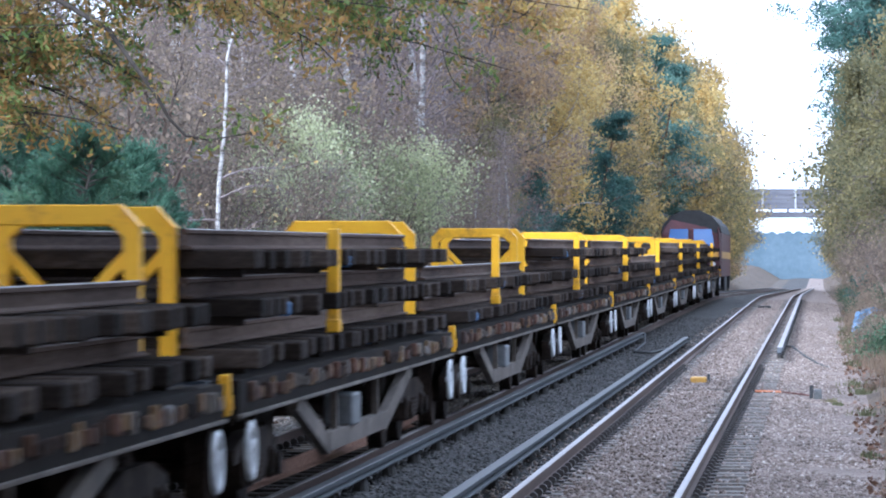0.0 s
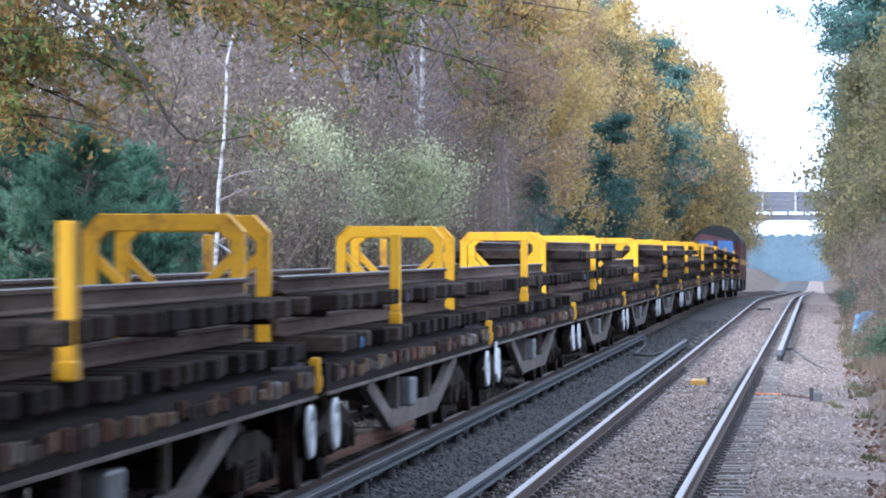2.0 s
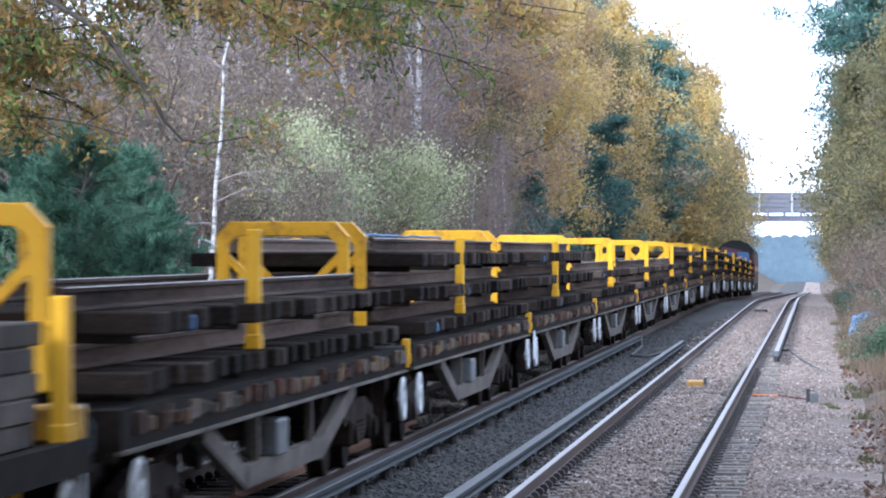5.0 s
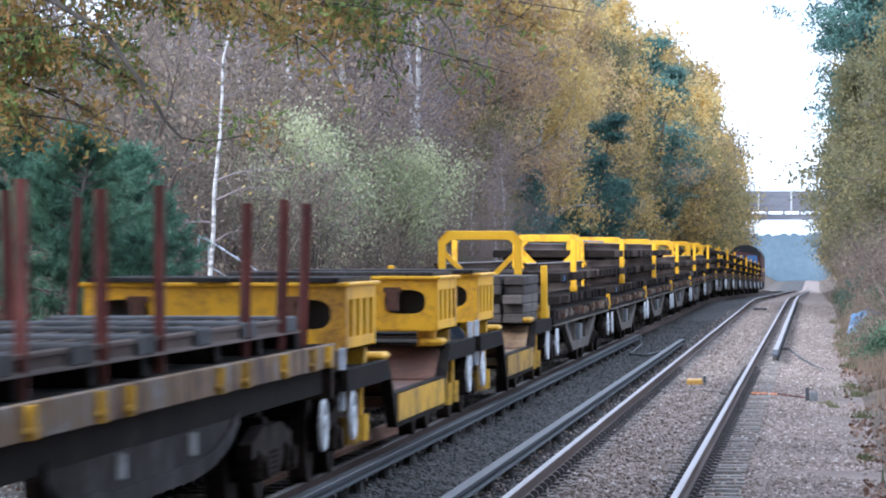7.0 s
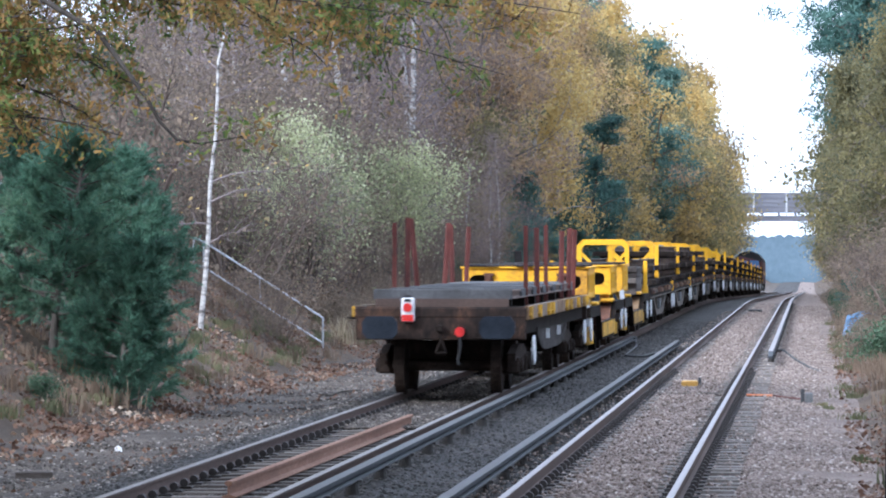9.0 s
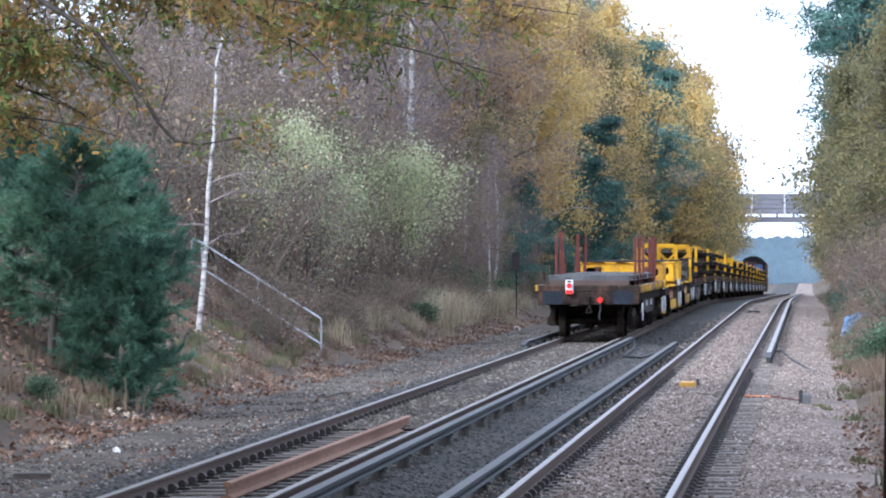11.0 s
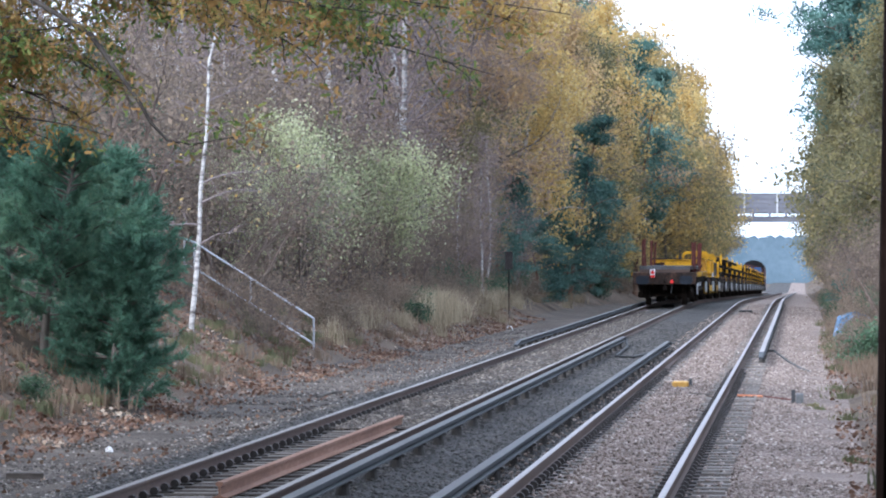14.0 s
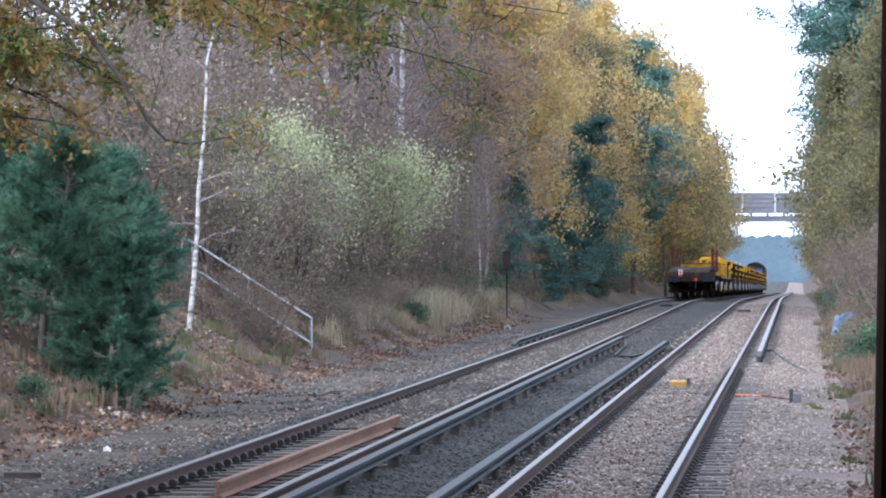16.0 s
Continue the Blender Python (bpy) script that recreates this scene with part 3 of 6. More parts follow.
R = random.Random(5)
gold = [make_tree("birch_tree", "golden autumn birch with thinning crown", 11, 14, 3.6, "birch_bark", "leaf_gold", 26000, 0.09, 0.12, 36, 8, 0.09, 0.8, 0.34),
        make_tree("birch_tree", "rust-orange autumn birch on the bank", 12, 15, 3.9, "bark", "leaf_rust", 24000, 0.09, 0.12, 36, 8, 0.09, 0.8, 0.34)]
olive = [make_tree("birch_tree", "olive-yellow birch beside the line", 13, 14, 3.6, "bark", "leaf_olive", 24000, 0.09, 0.08, 38, 8, 0.06, 0.7, 0.36),
         make_tree("birch_tree", "yellowing broadleaf tree beside the line", 14, 12, 3.8, "bark", "leaf_olive", 24000, 0.09, 0.05, 38, 8, 0.06, 0.7, 0.38)]
bare = [make_tree("bare_birch", "nearly leafless birch with purple-brown twigs", 15, 13, 3.0, "birch_bark", "leaf_brown", 9000, 0.042, 0.15, 34, 9, 0.03, 1.0, 0.3, 0.13, limb_bark="twig", fine=3, twig_r=0.013),
        make_tree("bare_birch", "nearly leafless pale-stemmed birch on the bank", 16, 14, 2.8, "birch_bark", "leaf_brown", 9000, 0.042, 0.15, 34, 9, 0.03, 1.0, 0.35, 0.12, limb_bark="twig", fine=3, twig_r=0.013)]
pine = [make_tree("pine_tree", "dark blue-green pine with ruddy trunk", 17, 15, 3.2, "pine_bark", "leaf_pine", 18000, 0.06, 0.3, 18, 10, -0.02, 0.15, 0.32, 0.19, long=4.5, plate=0.4),
        make_tree("pine_tree", "young dark pine with tiered branches", 18, 8, 2.9, "pine_bark", "leaf_pine", 17000, 0.055, 0.1, 13, 11, -0.01, 0.06, 0.3, 0.12, long=4.5, plate=0.3)]
pine.append(make_tree("pine_tree", "tall pine with a dark tufted crown", 27, 15, 3.6, "pine_bark", "leaf_pine", 15000, 0.065, 0.58, 18, 9, -0.03, 0.25, 0.27, 0.2, long=4.5))
sallow = [make_tree("sallow_bush", "grey-green sallow bush with bare lower stems", 19, 4.6, 2.6, "bark", "leaf_sallow", 17000, 0.055, 0.25, 42, 8, 0.0, 1.0, 0.34, 0.13, stems=7, fine=1, twig_r=0.008, category="bush"),
          make_tree("sallow_bush", "thin twiggy sallow bush with pale leaves", 20, 4.0, 2.3, "bark", "leaf_sallow", 6500, 0.05, 0.2, 42, 8, 0.0, 1.0, 0.3, 0.12, stems=7, fine=3, twig_r=0.008, category="bush")]
scrub = [make_tree("bramble_scrub", "tangled brown scrub of brambles and dead stems", 21, 1.5, 1.5, "thicket", "leaf_scrub", 4500, 0.04, 0.05, 16, 5, 0.04, 0.8, 0.26, 0.05, stems=8, fine=0, twig_r=0.006, category="bush"),
         make_tree("leafless_scrub", "leafless brown thicket on the bank", 22, 3.0, 1.6, "thicket", "leaf_scrub", 3200, 0.034, 0.05, 27, 6, 0.02, 1.0, 0.25, 0.07, stems=9, fine=2, twig_r=0.008, category="bush")]
bramble = make_tree("green_bramble", "low mound of dark green brambles", 28, 1.3, 1.3, "twig", "leaf_bramble", 3600, 0.055, 0.05, 18, 6, 0.05, 0.6, 0.22, 0.04, stems=7, twig_r=0.006, category="bush")
far = [make_tree("distant_tree", "distant golden tree along the cutting", 23, 15, 4.2, "bark", "leaf_gold", 12000, 0.15, 0.06, 26, 4, 0.05, 0.7, 0.6),
       make_tree("distant_tree", "distant olive-green tree along the cutting", 24, 15, 4.2, "bark", "leaf_olive", 12000, 0.15, 0.04, 26, 4, 0.05, 0.7, 0.6),
       make_tree("distant_tree", "distant rusty-leaved tree along the cutting", 25, 14, 4.0, "bark", "leaf_rust", 12000, 0.15, 0.05, 26, 4, 0.05, 0.7, 0.6),
       make_tree("distant_pine", "distant dark pine among the autumn trees", 26, 16, 3.4, "pine_bark", "leaf_pine", 4800, 0.27, 0.15, 24, 4, -0.01, 0.3, 0.5)]


def clear(x, y):
    """The steps and the slender birch stand free."""
    return not (84 < y < 103 and -9.2 < x < -4) and not (x < -10.5 and y > 88 and 0.150 < (5.42 - x) / y < 0.176)


def row(kinds, x, y0, y1, step, k0=0.85, k1=1.15, jitter=1.5, sink=0.1):
    y = y0
    while y < y1:
        p = kinds[R.randrange(len(kinds))]
        px, py = x + R.uniform(-jitter, jitter), y + R.uniform(-step, step) * 0.35
        if clear(px, py):
            put(p, px, py, R.uniform(0, 360), R.uniform(k0, k1), sink=sink)
        y += step


# left bank, from the near end on
row(bare, -11.8, 98, 200, 6.0, 0.95, 1.2, 1.4)
row(bare + olive[:1], -17, 112, 240, 9.0, 1.0, 1.25, 2.0)
row([far[2], far[1], far[0], far[1]], -25, 130, 400, 14.0, 0.9, 1.2, 3.0)
row([scrub[1]], -10.2, 84, 170, 3.8, 1.0, 1.7, 1.2)
row([scrub[1]], -14, 84, 200, 6.5, 0.9, 1.3, 1.2)
row(gold + [gold[1], bare[0], olive[0], olive[1], bare[1]], -8.9, 176, 335, 7.0, 0.95, 1.1, 0.7)
row([far[0], far[2]], -15.0, 190, 330, 13.0, 1.0, 1.15, 2.0)
put(bare[1], -9.8, 168, 30, 1.2)
for x, y, a, k in ((-10.7, 150, 10, 1.2), (-9.9, 153, 100, 1.1), (-11.8, 152, 220, 1.25), (-9.3, 158, 300, 1.15)):
    put(bare[1], x, y, a, k)
put(olive[1], -8.4, 174, 130, 0.5)
for x, y, a, k in ((-6.6, 166, 0, 0.42), (-6.9, 172, 90, 0.5), (-6.2, 180, 200, 0.45), (-7.2, 163, 300, 0.38)):
    put(bare[0], x, y, a, k)
for x, y, a, k in ((-7.0, 178, 40, 0.62), (-6.0, 190, 140, 0.85), (-5.6, 204, 300, 0.7), (-5.9, 216, 240, 1.1), (-6.1, 226, 10, 1.25), (-6.3, 244, 70, 1.2)):
    put(pine[1], x, y, a, k)
put(pine[1], 6.9, 168, 60, 0.36)
put(pine[0], -6.0, 302, 20, 1.08)
put(pine[0], -5.8, 214, 60, 0.58)
put(pine[0], -8.6, 324, 120, 1.12)
for x, y, a, k in ((-7.7, 204, 15, 1.02), (-7.9, 222, 100, 1.08), (-7.5, 243, 190, 1.1)):
    put(gold[0], x, y, a, k)
put(gold[0], -7.6, 282, 50, 1.28)
put(gold[1], -8.2, 296, 170, 1.24)
put(pine[0], -8.6, 288, 200, 1.32)
put(gold[0], -7.8, 262, 250, 1.15)
row([far[0], far[1], far[2], far[1]], -8.6, 336, 640, 10.5, 1.0, 1.18, 0.7)
for x, y, a, k in ((-8.6, 472, 10, 1.5), (-8.8, 502, 120, 1.55), (-9.2, 540, 230, 1.6), (-9.0, 585, 300, 1.6)):
    put(far[0] if y != 502 else far[1], x, y, a, k)
row(far, -17, 340, 640, 36.0, 1.0, 1.2, 2.0)
row([far[1]], -7.5, 300, 620, 16.0, 0.4, 0.6, 0.5)
# right bank
row([olive[0], olive[1]], 9.3, 160, 200, 7.0, 0.74, 0.86, 0.3)
put(pine[2], 8.5, 204, 0, 1.0)
put(pine[2], 9.2, 214, 90, 1.08)
put(pine[2], 8.8, 194, 200, 0.95)
for x, y, a, k in ((8.7, 188, 40, 0.75), (8.5, 174, 140, 0.62), (9.0, 200, 250, 0.85)):
    put(pine[1], x, y, a, k)
row([olive[0], far[1], far[1]], 10.2, 222, 330, 9.0, 0.9, 1.05, 0.5)
row([olive[1]], 9.2, 150, 330, 18.0, 0.45, 0.6, 0.4)
row([far[1], far[1], far[0], far[1]], 10.4, 334, 640, 13.0, 0.95, 1.1, 0.5)
row([far[1], far[3]], 17, 170, 640, 40.0, 1.0, 1.2, 2.0)
# unseen trees on the right, added to darken the train's near side
row([olive[1], olive[0], far[1]], 12.6, -40, 34, 4.5, 1.0, 1.2, 0.3)
row([olive[1], olive[0], far[1]], 14.5, 44, 150, 12.0, 0.8, 1.0, 1.0)
# boughs reaching towards the line before the bridge
high = [make_tree("distant_tree", "tall golden tree leaning over the line", 36, 14, 4.6, "bark", "leaf_gold", 11000, 0.15, 0.34, 24, 4, 0.04, 0.5, 0.6),
        make_tree("distant_tree", "tall olive tree leaning over the line", 37, 13, 4.8, "bark", "leaf_olive", 11000, 0.15, 0.34, 24, 4, 0.04, 0.5, 0.6)]
for x, y, a, k in ((-4.8, 338, 20, 0.95), (-4.5, 352, 100, 0.92), (-4.4, 366, 150, 0.95), (-4.0, 380, 250, 0.9), (-3.8, 395, 200, 0.92), (-3.5, 408, 310, 0.9), (-3.3, 420, 40, 0.92)):
    put(high[1] if y in (352, 408) else high[0], x, y, a, k)
# out of view on the right: tall trees added as overhead shade
for y in (-2, 7, 16, 25):
    put(high[1], 11.4, y, 37 * y, 1.2)
# out of view on the left: tall trees added to block sun from the nearest wagons
for x, y, a, k in ((-6.9, 27, 20, 1.0), (-8.6, 22, 140, 1.1), (-7.4, 17, 260, 1.0), (-8.4, 35, 80, 1.0), (-9.4, 42, 200, 1.0)):
    put(high[0], x, y, a, k)
# dark young pines behind the near slope
for x, y, a, k in ((-13.4, 108, 0, 0.5), (-15.6, 112, 80, 0.55), (-12.4, 104, 150, 0.45), (-14.6, 104, 230, 0.5), (-11.6, 110, 300, 0.5), (-17.2, 116, 20, 0.6)):
    put(pine[1], x, y, a, k)
put(scrub[1], -6.5, 96.5, 30, 0.5)
# low growth
row([scrub[0]], -6.7, 92, 330, 5.0, 0.6, 1.1, 0.5)
row([scrub[1]], -8.0, 96, 300, 6.5, 0.7, 1.1, 0.8)
row([scrub[0], bramble, scrub[0]], 7.1, 92, 260, 4.0, 0.5, 0.9, 0.3)
row([scrub[1]], 8.2, 110, 300, 9.0, 0.7, 1.0, 0.4)
# single ones on the near left bank
for p, x, y, a, k in ((sallow[0], -8.4, 122, 10, 1.0), (sallow[1], -7.6, 112, 80, 0.95), (sallow[0], -8.0, 136, 200, 1.0), (sallow[1], -8.6, 106, 300, 0.9), (sallow[0], -9.2, 117, 150, 0.92), (sallow[1], -8.2, 148, 30, 1.05)):
    put(p, x, y, a, k)

for x, y, k in ((-6.9, 98.2, 0.4), (-9.3, 97, 0.8), (-6.2, 94, 0.3), (-7.6, 92, 0.35)):
    put(scrub[1], x, y, 77 * x, k)

for x, y, k in ((-6.1, 131, 0.7), (-6.4, 135, 0.9), (-6.2, 139, 0.6), (-7.2, 158, 1.2), (-6.6, 172, 1.0), (-6.9, 184, 1.3), (-6.3, 201, 1.2), (-6.6, 222, 1.3), (-6.1, 246, 1.3), (7.9, 128, 0.8), (8.0, 150, 1.0), (-5.9, 64, 0.45), (-6.6, 60, 0.5)):
    put(bramble, x, y, 91 * x, k)

# slender white birch on the slope
def build_slim_birch(x0, y0):
    rng = np.random.default_rng(34)
    t = thing("young_birch", "slender crooked white-barked young birch with few yellow leaves", "tree")
    z0 = ground_z(x0, y0)
    trunk, bough, twig = Wood(), Wood(), Wood()
    path = [(0.0, 0, -0.3), (0.02, 0, 0.15), (0.10, 0, 0.95), (0.17, 0.02, 1.9), (0.20, 0.02, 2.85), (0.31, 0, 3.85), (0.36, -0.03, 4.7), (0.37, 0, 5.4), (0.52, 0, 6.0), (0.56, 0, 6.9)]
    path = np.array(path) + np.array([x0, y0, z0])
    trunk.limb(path, 0.062, 0.016, 10)
    ends = []
    for zf, dx, dz, ln in ((2.95, 1.0, 0.42, 1.35), (2.55, 1.0, 0.50, 1.25), (3.9, 0.7, 0.9, 0.55), (2.1, -0.8, 0.6, 0.8), (3.4, -0.9, 0.3, 0.7), (4.6, 0.8, 0.6, 0.8), (4.2, -0.7, 0.8, 0.7), (1.7, 0.9, 0.5, 0.7), (5.2, -0.6, 0.9, 0.8), (5.6, 0.9, 0.5, 0.8)):
        i = int(np.searchsorted(path[:, 2] - z0, zf)) - 1
        f = (zf + z0 - path[i, 2]) / (path[i + 1, 2] - path[i, 2])
        p = path[i] + (path[i + 1] - path[i]) * f
        lp = bent(p, (dx, rng.normal() * 0.3, dz), ln, rng, 7, 0.10, 0.07)
        bough.limb(lp, 0.022 if zf < 3 else 0.016, 0.005, 6)
        for _ in range(9):
            j = rng.integers(2, 7)
            tw = bent(lp[j], (dx + rng.normal() * 0.6, rng.normal() * 0.6, 0.5 + rng.normal() * 0.5), rng.uniform(0.25, 0.7), rng, 4, 0.2, 0.05)
            twig.limb(tw, 0.006, 0.002, 4)
            ends.append(tw[-1])
    trunk.put("trunk", "birch_bark", t)
    tagged(bough.put("branchwork", "twig", t), kind="stuff")
    tagged(twig.put("twig_mass", "twig", t), kind="stuff")
    e = np.array(ends)[rng.integers(0, len(ends), 110)]
    v, f = cards(e + rng.normal(size=e.shape) * 0.12, 0.05, rng)
    tagged(quick("crown", v, f, "leaf_gold", t), kind="stuff")


build_slim_birch(-6.86, 88.0)


# feathery conifers hanging over the near slope
def make_plumed(name, label, seed, height, width, base, limbs, lean=0.0):
    """Boughs that dip and lift at the tips, each twig a plume of long soft needles."""
    rng = np.random.default_rng(seed)
    t = thing(name, label, "bush")
    trunk, bough = Wood(), Wood()
    path = bent((0, 0, -0.3), (lean, 0, 1.0), height, rng, 8, 0.05)
    trunk.limb(path, 0.075, 0.015, 8)
    at, way = [], []
    for i in range(limbs):
        f = base + (1 - base) * (i + rng.random()) / limbs
        k = f * 7
        j = min(int(k), 6)
        p = path[j] + (path[j + 1] - path[j]) * (k - j)
        u = (f - base) / (1 - base)
        ln = width * (0.35 + 0.65 * math.sin(math.pi * min(1.0, 0.25 + u * 0.75))) * rng.uniform(0.6, 1.2) * (1.15 - 0.6 * u)
        az = rng.uniform(0, 2 * math.pi)
        d = np.array([math.cos(az), math.sin(az), 0.15 + 0.5 * u])
        lp = bent(p, d, ln, rng, 7, 0.10, -0.02)
        bough.limb(lp, 0.022, 0.005, 5)
        for q in range(int(12 + ln * 14)):
            v = rng.uniform(1.5, 6.0)
            jj = min(int(v), 5)
            o = lp[jj] + (lp[jj + 1] - lp[jj]) * (v - jj)
            out = (lp[jj + 1] - lp[jj]) / (np.linalg.norm(lp[jj + 1] - lp[jj]) + 1e-9)
            tw = bent(o, out + rng.normal(size=3) * 0.55 + np.array([0, 0, 0.12]), rng.uniform(0.18, 0.42), rng, 4, 0.12, -0.03)
            bough.limb(tw, 0.005, 0.002, 3)
            n = 44
            g = rng.uniform(0, 2.999, n)
            gi = g.astype(int)
            at.append(tw[gi] + (tw[gi + 1] - tw[gi]) * (g - gi)[:, None])
            td = (tw[3] - tw[0]) / np.linalg.norm(tw[3] - tw[0])
            way.append(td[None] * 0.9 + rng.normal(size=(n, 3)) * 0.45)
    at, way = np.concatenate(at), np.concatenate(way)
    way /= np.linalg.norm(way, axis=1)[:, None]
    side = np.cross(way, rng.normal(size=way.shape))
    side /= np.linalg.norm(side, axis=1)[:, None]
    ln = rng.uniform(0.07, 0.14, (len(at), 1))
    v = np.stack([at - side * 0.008, at + side * 0.008, at + way * ln], 1).reshape(-1, 3)
    trunk.put("trunk", "bark", t)
    tagged(bough.put("branchwork", "bark", t), kind="stuff")
    tagged(quick("crown", v, np.arange(len(v)).reshape(-1, 3), "leaf_yew", t, "soft blue-green needle plumes"), kind="stuff")
    return t


plumed = [make_plumed("conifer_bush", "feathery dark green pine with soft needle plumes", 32, 3.7, 1.35, 0.2, 66),
          make_plumed("conifer_bush", "bushy dark green pine reaching down the bank", 33, 2.75, 0.95, 0.06, 54, 0.05)]
put(plumed[0], -6.75, 70, 0, 1.0)
put(plumed[1], -5.5, 69, 90, 1.0)
put(plumed[1], -5.95, 71, 210, 1.05)
put(plumed[0], -7.5, 72, 200, 0.95)
put(plumed[0], -6.5, 77, 120, 1.0)
for x, y, a, k in ((-12.3, 108, 40, 1.15), (-11.3, 105, 160, 1.0), (-13.5, 112, 280, 1.2), (-10.2, 103, 90, 0.9)):
    put(plumed[0], x, y, a, k, label="soft blue-green pine among bare birches")


def build_oak(y0, seed, lift, x0=-9.2):
    """An oak beside the line, its long lower boughs reaching over the track."""
    rng = np.random.default_rng(seed)
    t = thing("oak_tree", "turning oak with green, orange and brown leaves overhanging the line", "tree")
    trunk, bough, twig = Wood(), Wood(), Wood()
    z0 = ground_z(x0, y0)
    trunk.limb([(x0, y0, z0 - 0.4), (x0 + 0.1, y0, 4.0), (x0 + 0.1, y0 + 0.2, 7.0), (x0, y0, 11.0 + lift)], 0.34, 0.12, 10)
    c = []
    for i in range(60):
        if i >= 54:               # boughs that reach furthest
            zs, ln = lift + rng.uniform(6.3, 6.8), rng.uniform(9.6, 11.4)
            way = (1.0, rng.uniform(-0.12, 0.12), rng.uniform(0.02, 0.06))
        elif i >= 34:             # low boughs near the trunk
            zs, ln = lift + rng.uniform(4.3, 5.9), rng.uniform(2.6, 4.8)
            way = (1.0, rng.uniform(-0.5, 0.5), rng.uniform(-0.05, 0.15))
        elif i < 14:                # long boughs out over the line
            zs, ln = lift + rng.uniform(6.5, 9.0), rng.uniform(7.0, 10.6)
            way = (1.0, rng.uniform(-0.45, 0.45), rng.uniform(-0.10, 0.05))
        else:
            zs = lift + rng.uniform(4.2, 8.6)
            ln = rng.uniform(3.5, 7.0) if zs > lift + 5.2 else rng.uniform(2.8, 4.6)
            way = (1.0, rng.uniform(-0.7, 0.7), rng.uniform(-0.05, 0.2))
        lp = bent((x0, y0, zs), way, ln, rng, 8, 0.08 if i < 54 else 0.03, 0.016)
        bough.limb(lp, 0.042, 0.008, 6)
        for k in range(int(ln * 2.6)):
            v = rng.uniform(1.2, 7.0)
            j = min(int(v), 6)
            q = lp[j] + (lp[j + 1] - lp[j]) * (v - j)
            tw = bent(q, rng.normal(size=3) + np.array([0.5, 0, -0.15]), rng.uniform(0.4, 1.2), rng, 5, 0.25, 0.05)
            twig.limb(tw, 0.011, 0.004, 4)
            n = rng.integers(32, 64)
            u = tw[rng.integers(1, 5, n)] + rng.normal(size=(n, 3)) * 0.11
            c.append(u)
    if seed == 44:                # one bare bough hanging low
        lp = np.array([(-6.4, 65, 6.2), (-5.0, 64, 5.4), (-4.3, 64, 4.45), (-4.1, 64, 4.1), (-3.85, 64, 3.84), (-3.5, 64, 3.78), (-2.8, 64, 3.9)])
        bough.limb(lp, 0.045, 0.010, 6)
        for q in (lp[1], lp[2], lp[5], lp[6], lp[6] + np.array([0.25, 0, 0.15]), lp[5] + np.array([0.3, 0, 0.35])):
            c.append(q + rng.normal(size=(46, 3)) * 0.15)
    trunk.put("trunk", "oak_bark", t)
    tagged(bough.put("branchwork", "oak_bark", t), kind="stuff")
    tagged(twig.put("twig_mass", "oak_bark", t), kind="stuff")
    v, f = lobed(np.concatenate(c), 0.076, rng)
    tagged(quick("crown", v, f, "leaf_oak", t), kind="stuff")


build_oak(66.0, 44, 0.0)
# mostly unseen oaks on the same bank, added to cast shade on the near train
build_oak(54.5, 47, 1.5)
build_oak(43.0, 45, 2.2, -6.0)
build_oak(34.0, 48, 1.6, -6.0)
build_oak(25.0, 46, 1.6, -6.0)
# ---- the train: each vehicle's space has its rear end at y = 0 and the rail tops at z = 0 ----
PITCH = 19.95
SPEED = 22.85
TAIL_AT_9 = 66.3
MOVERS = []                       # (thing, distance of its origin from the train's tail, length)


def wheel_mesh(bm, x, y, r=0.42):
    s = 1 if x > 0 else -1
    tube(bm, (x - 0.065, y, r), (x + 0.065, y, r), r, seg=24)
    tube(bm, (x - s * 0.065, y, r), (x - s * 0.095, y, r), r + 0.028, seg=24)
    tube(bm, (x + s * 0.06, y, r), (x + s * 0.16, y, r), 0.13, seg=12)


def make_bogie(parent, yc, dark="bogie"):
    """Three-piece bogie: side frames with axle boxes and springs, two wheelsets."""
    bm = bmesh.new()
    for s in (-1, 1):
        x = s * 1.0
        prism(bm, [(yc - 1.35, 0.50), (yc - 1.35, 0.62), (yc - 0.6, 0.74), (yc + 0.6, 0.74), (yc + 1.35, 0.62), (yc + 1.35, 0.50), (yc + 0.95, 0.52), (yc + 0.45, 0.30), (yc - 0.45, 0.30), (yc - 0.95, 0.52)], x - 0.06, x + 0.06)
    box(bm, -1.0, 1.0, yc - 0.16, yc + 0.16, 0.50, 0.80, 0.02)
    b = part("bogie", bm, dark, parent, "brake-dusted cast bogie")
    for dy in (-0.915, 0.915):
        for s in (-1, 1):
            bm = bmesh.new()
            wheel_mesh(bm, s * 0.765, yc + dy)
            part("wheel", bm, "bogie", b)
        bm = bmesh.new()
        tube(bm, (-0.66, yc + dy, 0.42), (0.66, yc + dy, 0.42), 0.08, seg=10)
        part("axle", bm, "bogie", b)
        for s in (-1, 1):
            bm = bmesh.new()
            box(bm, s * 1.0 - 0.11, s * 1.0 + 0.11, yc + dy - 0.15, yc + dy + 0.15, 0.30, 0.56, 0.03)
            tube(bm, (s * 1.1, yc + dy, 0.42), (s * 1.15, yc + dy, 0.42), 0.10, seg=12)
            part("axle_box", bm, dark, b)
    for s in (-1, 1):
        for dy in (-0.17, 0.0, 0.17):
            bm = bmesh.new()
            for k in range(5):
                tube(bm, (s * 1.02, yc + dy, 0.32 + k * 0.045), (s * 1.02, yc + dy, 0.345 + k * 0.045), 0.07, seg=8)
            part("spring", bm, dark, b)
    return b


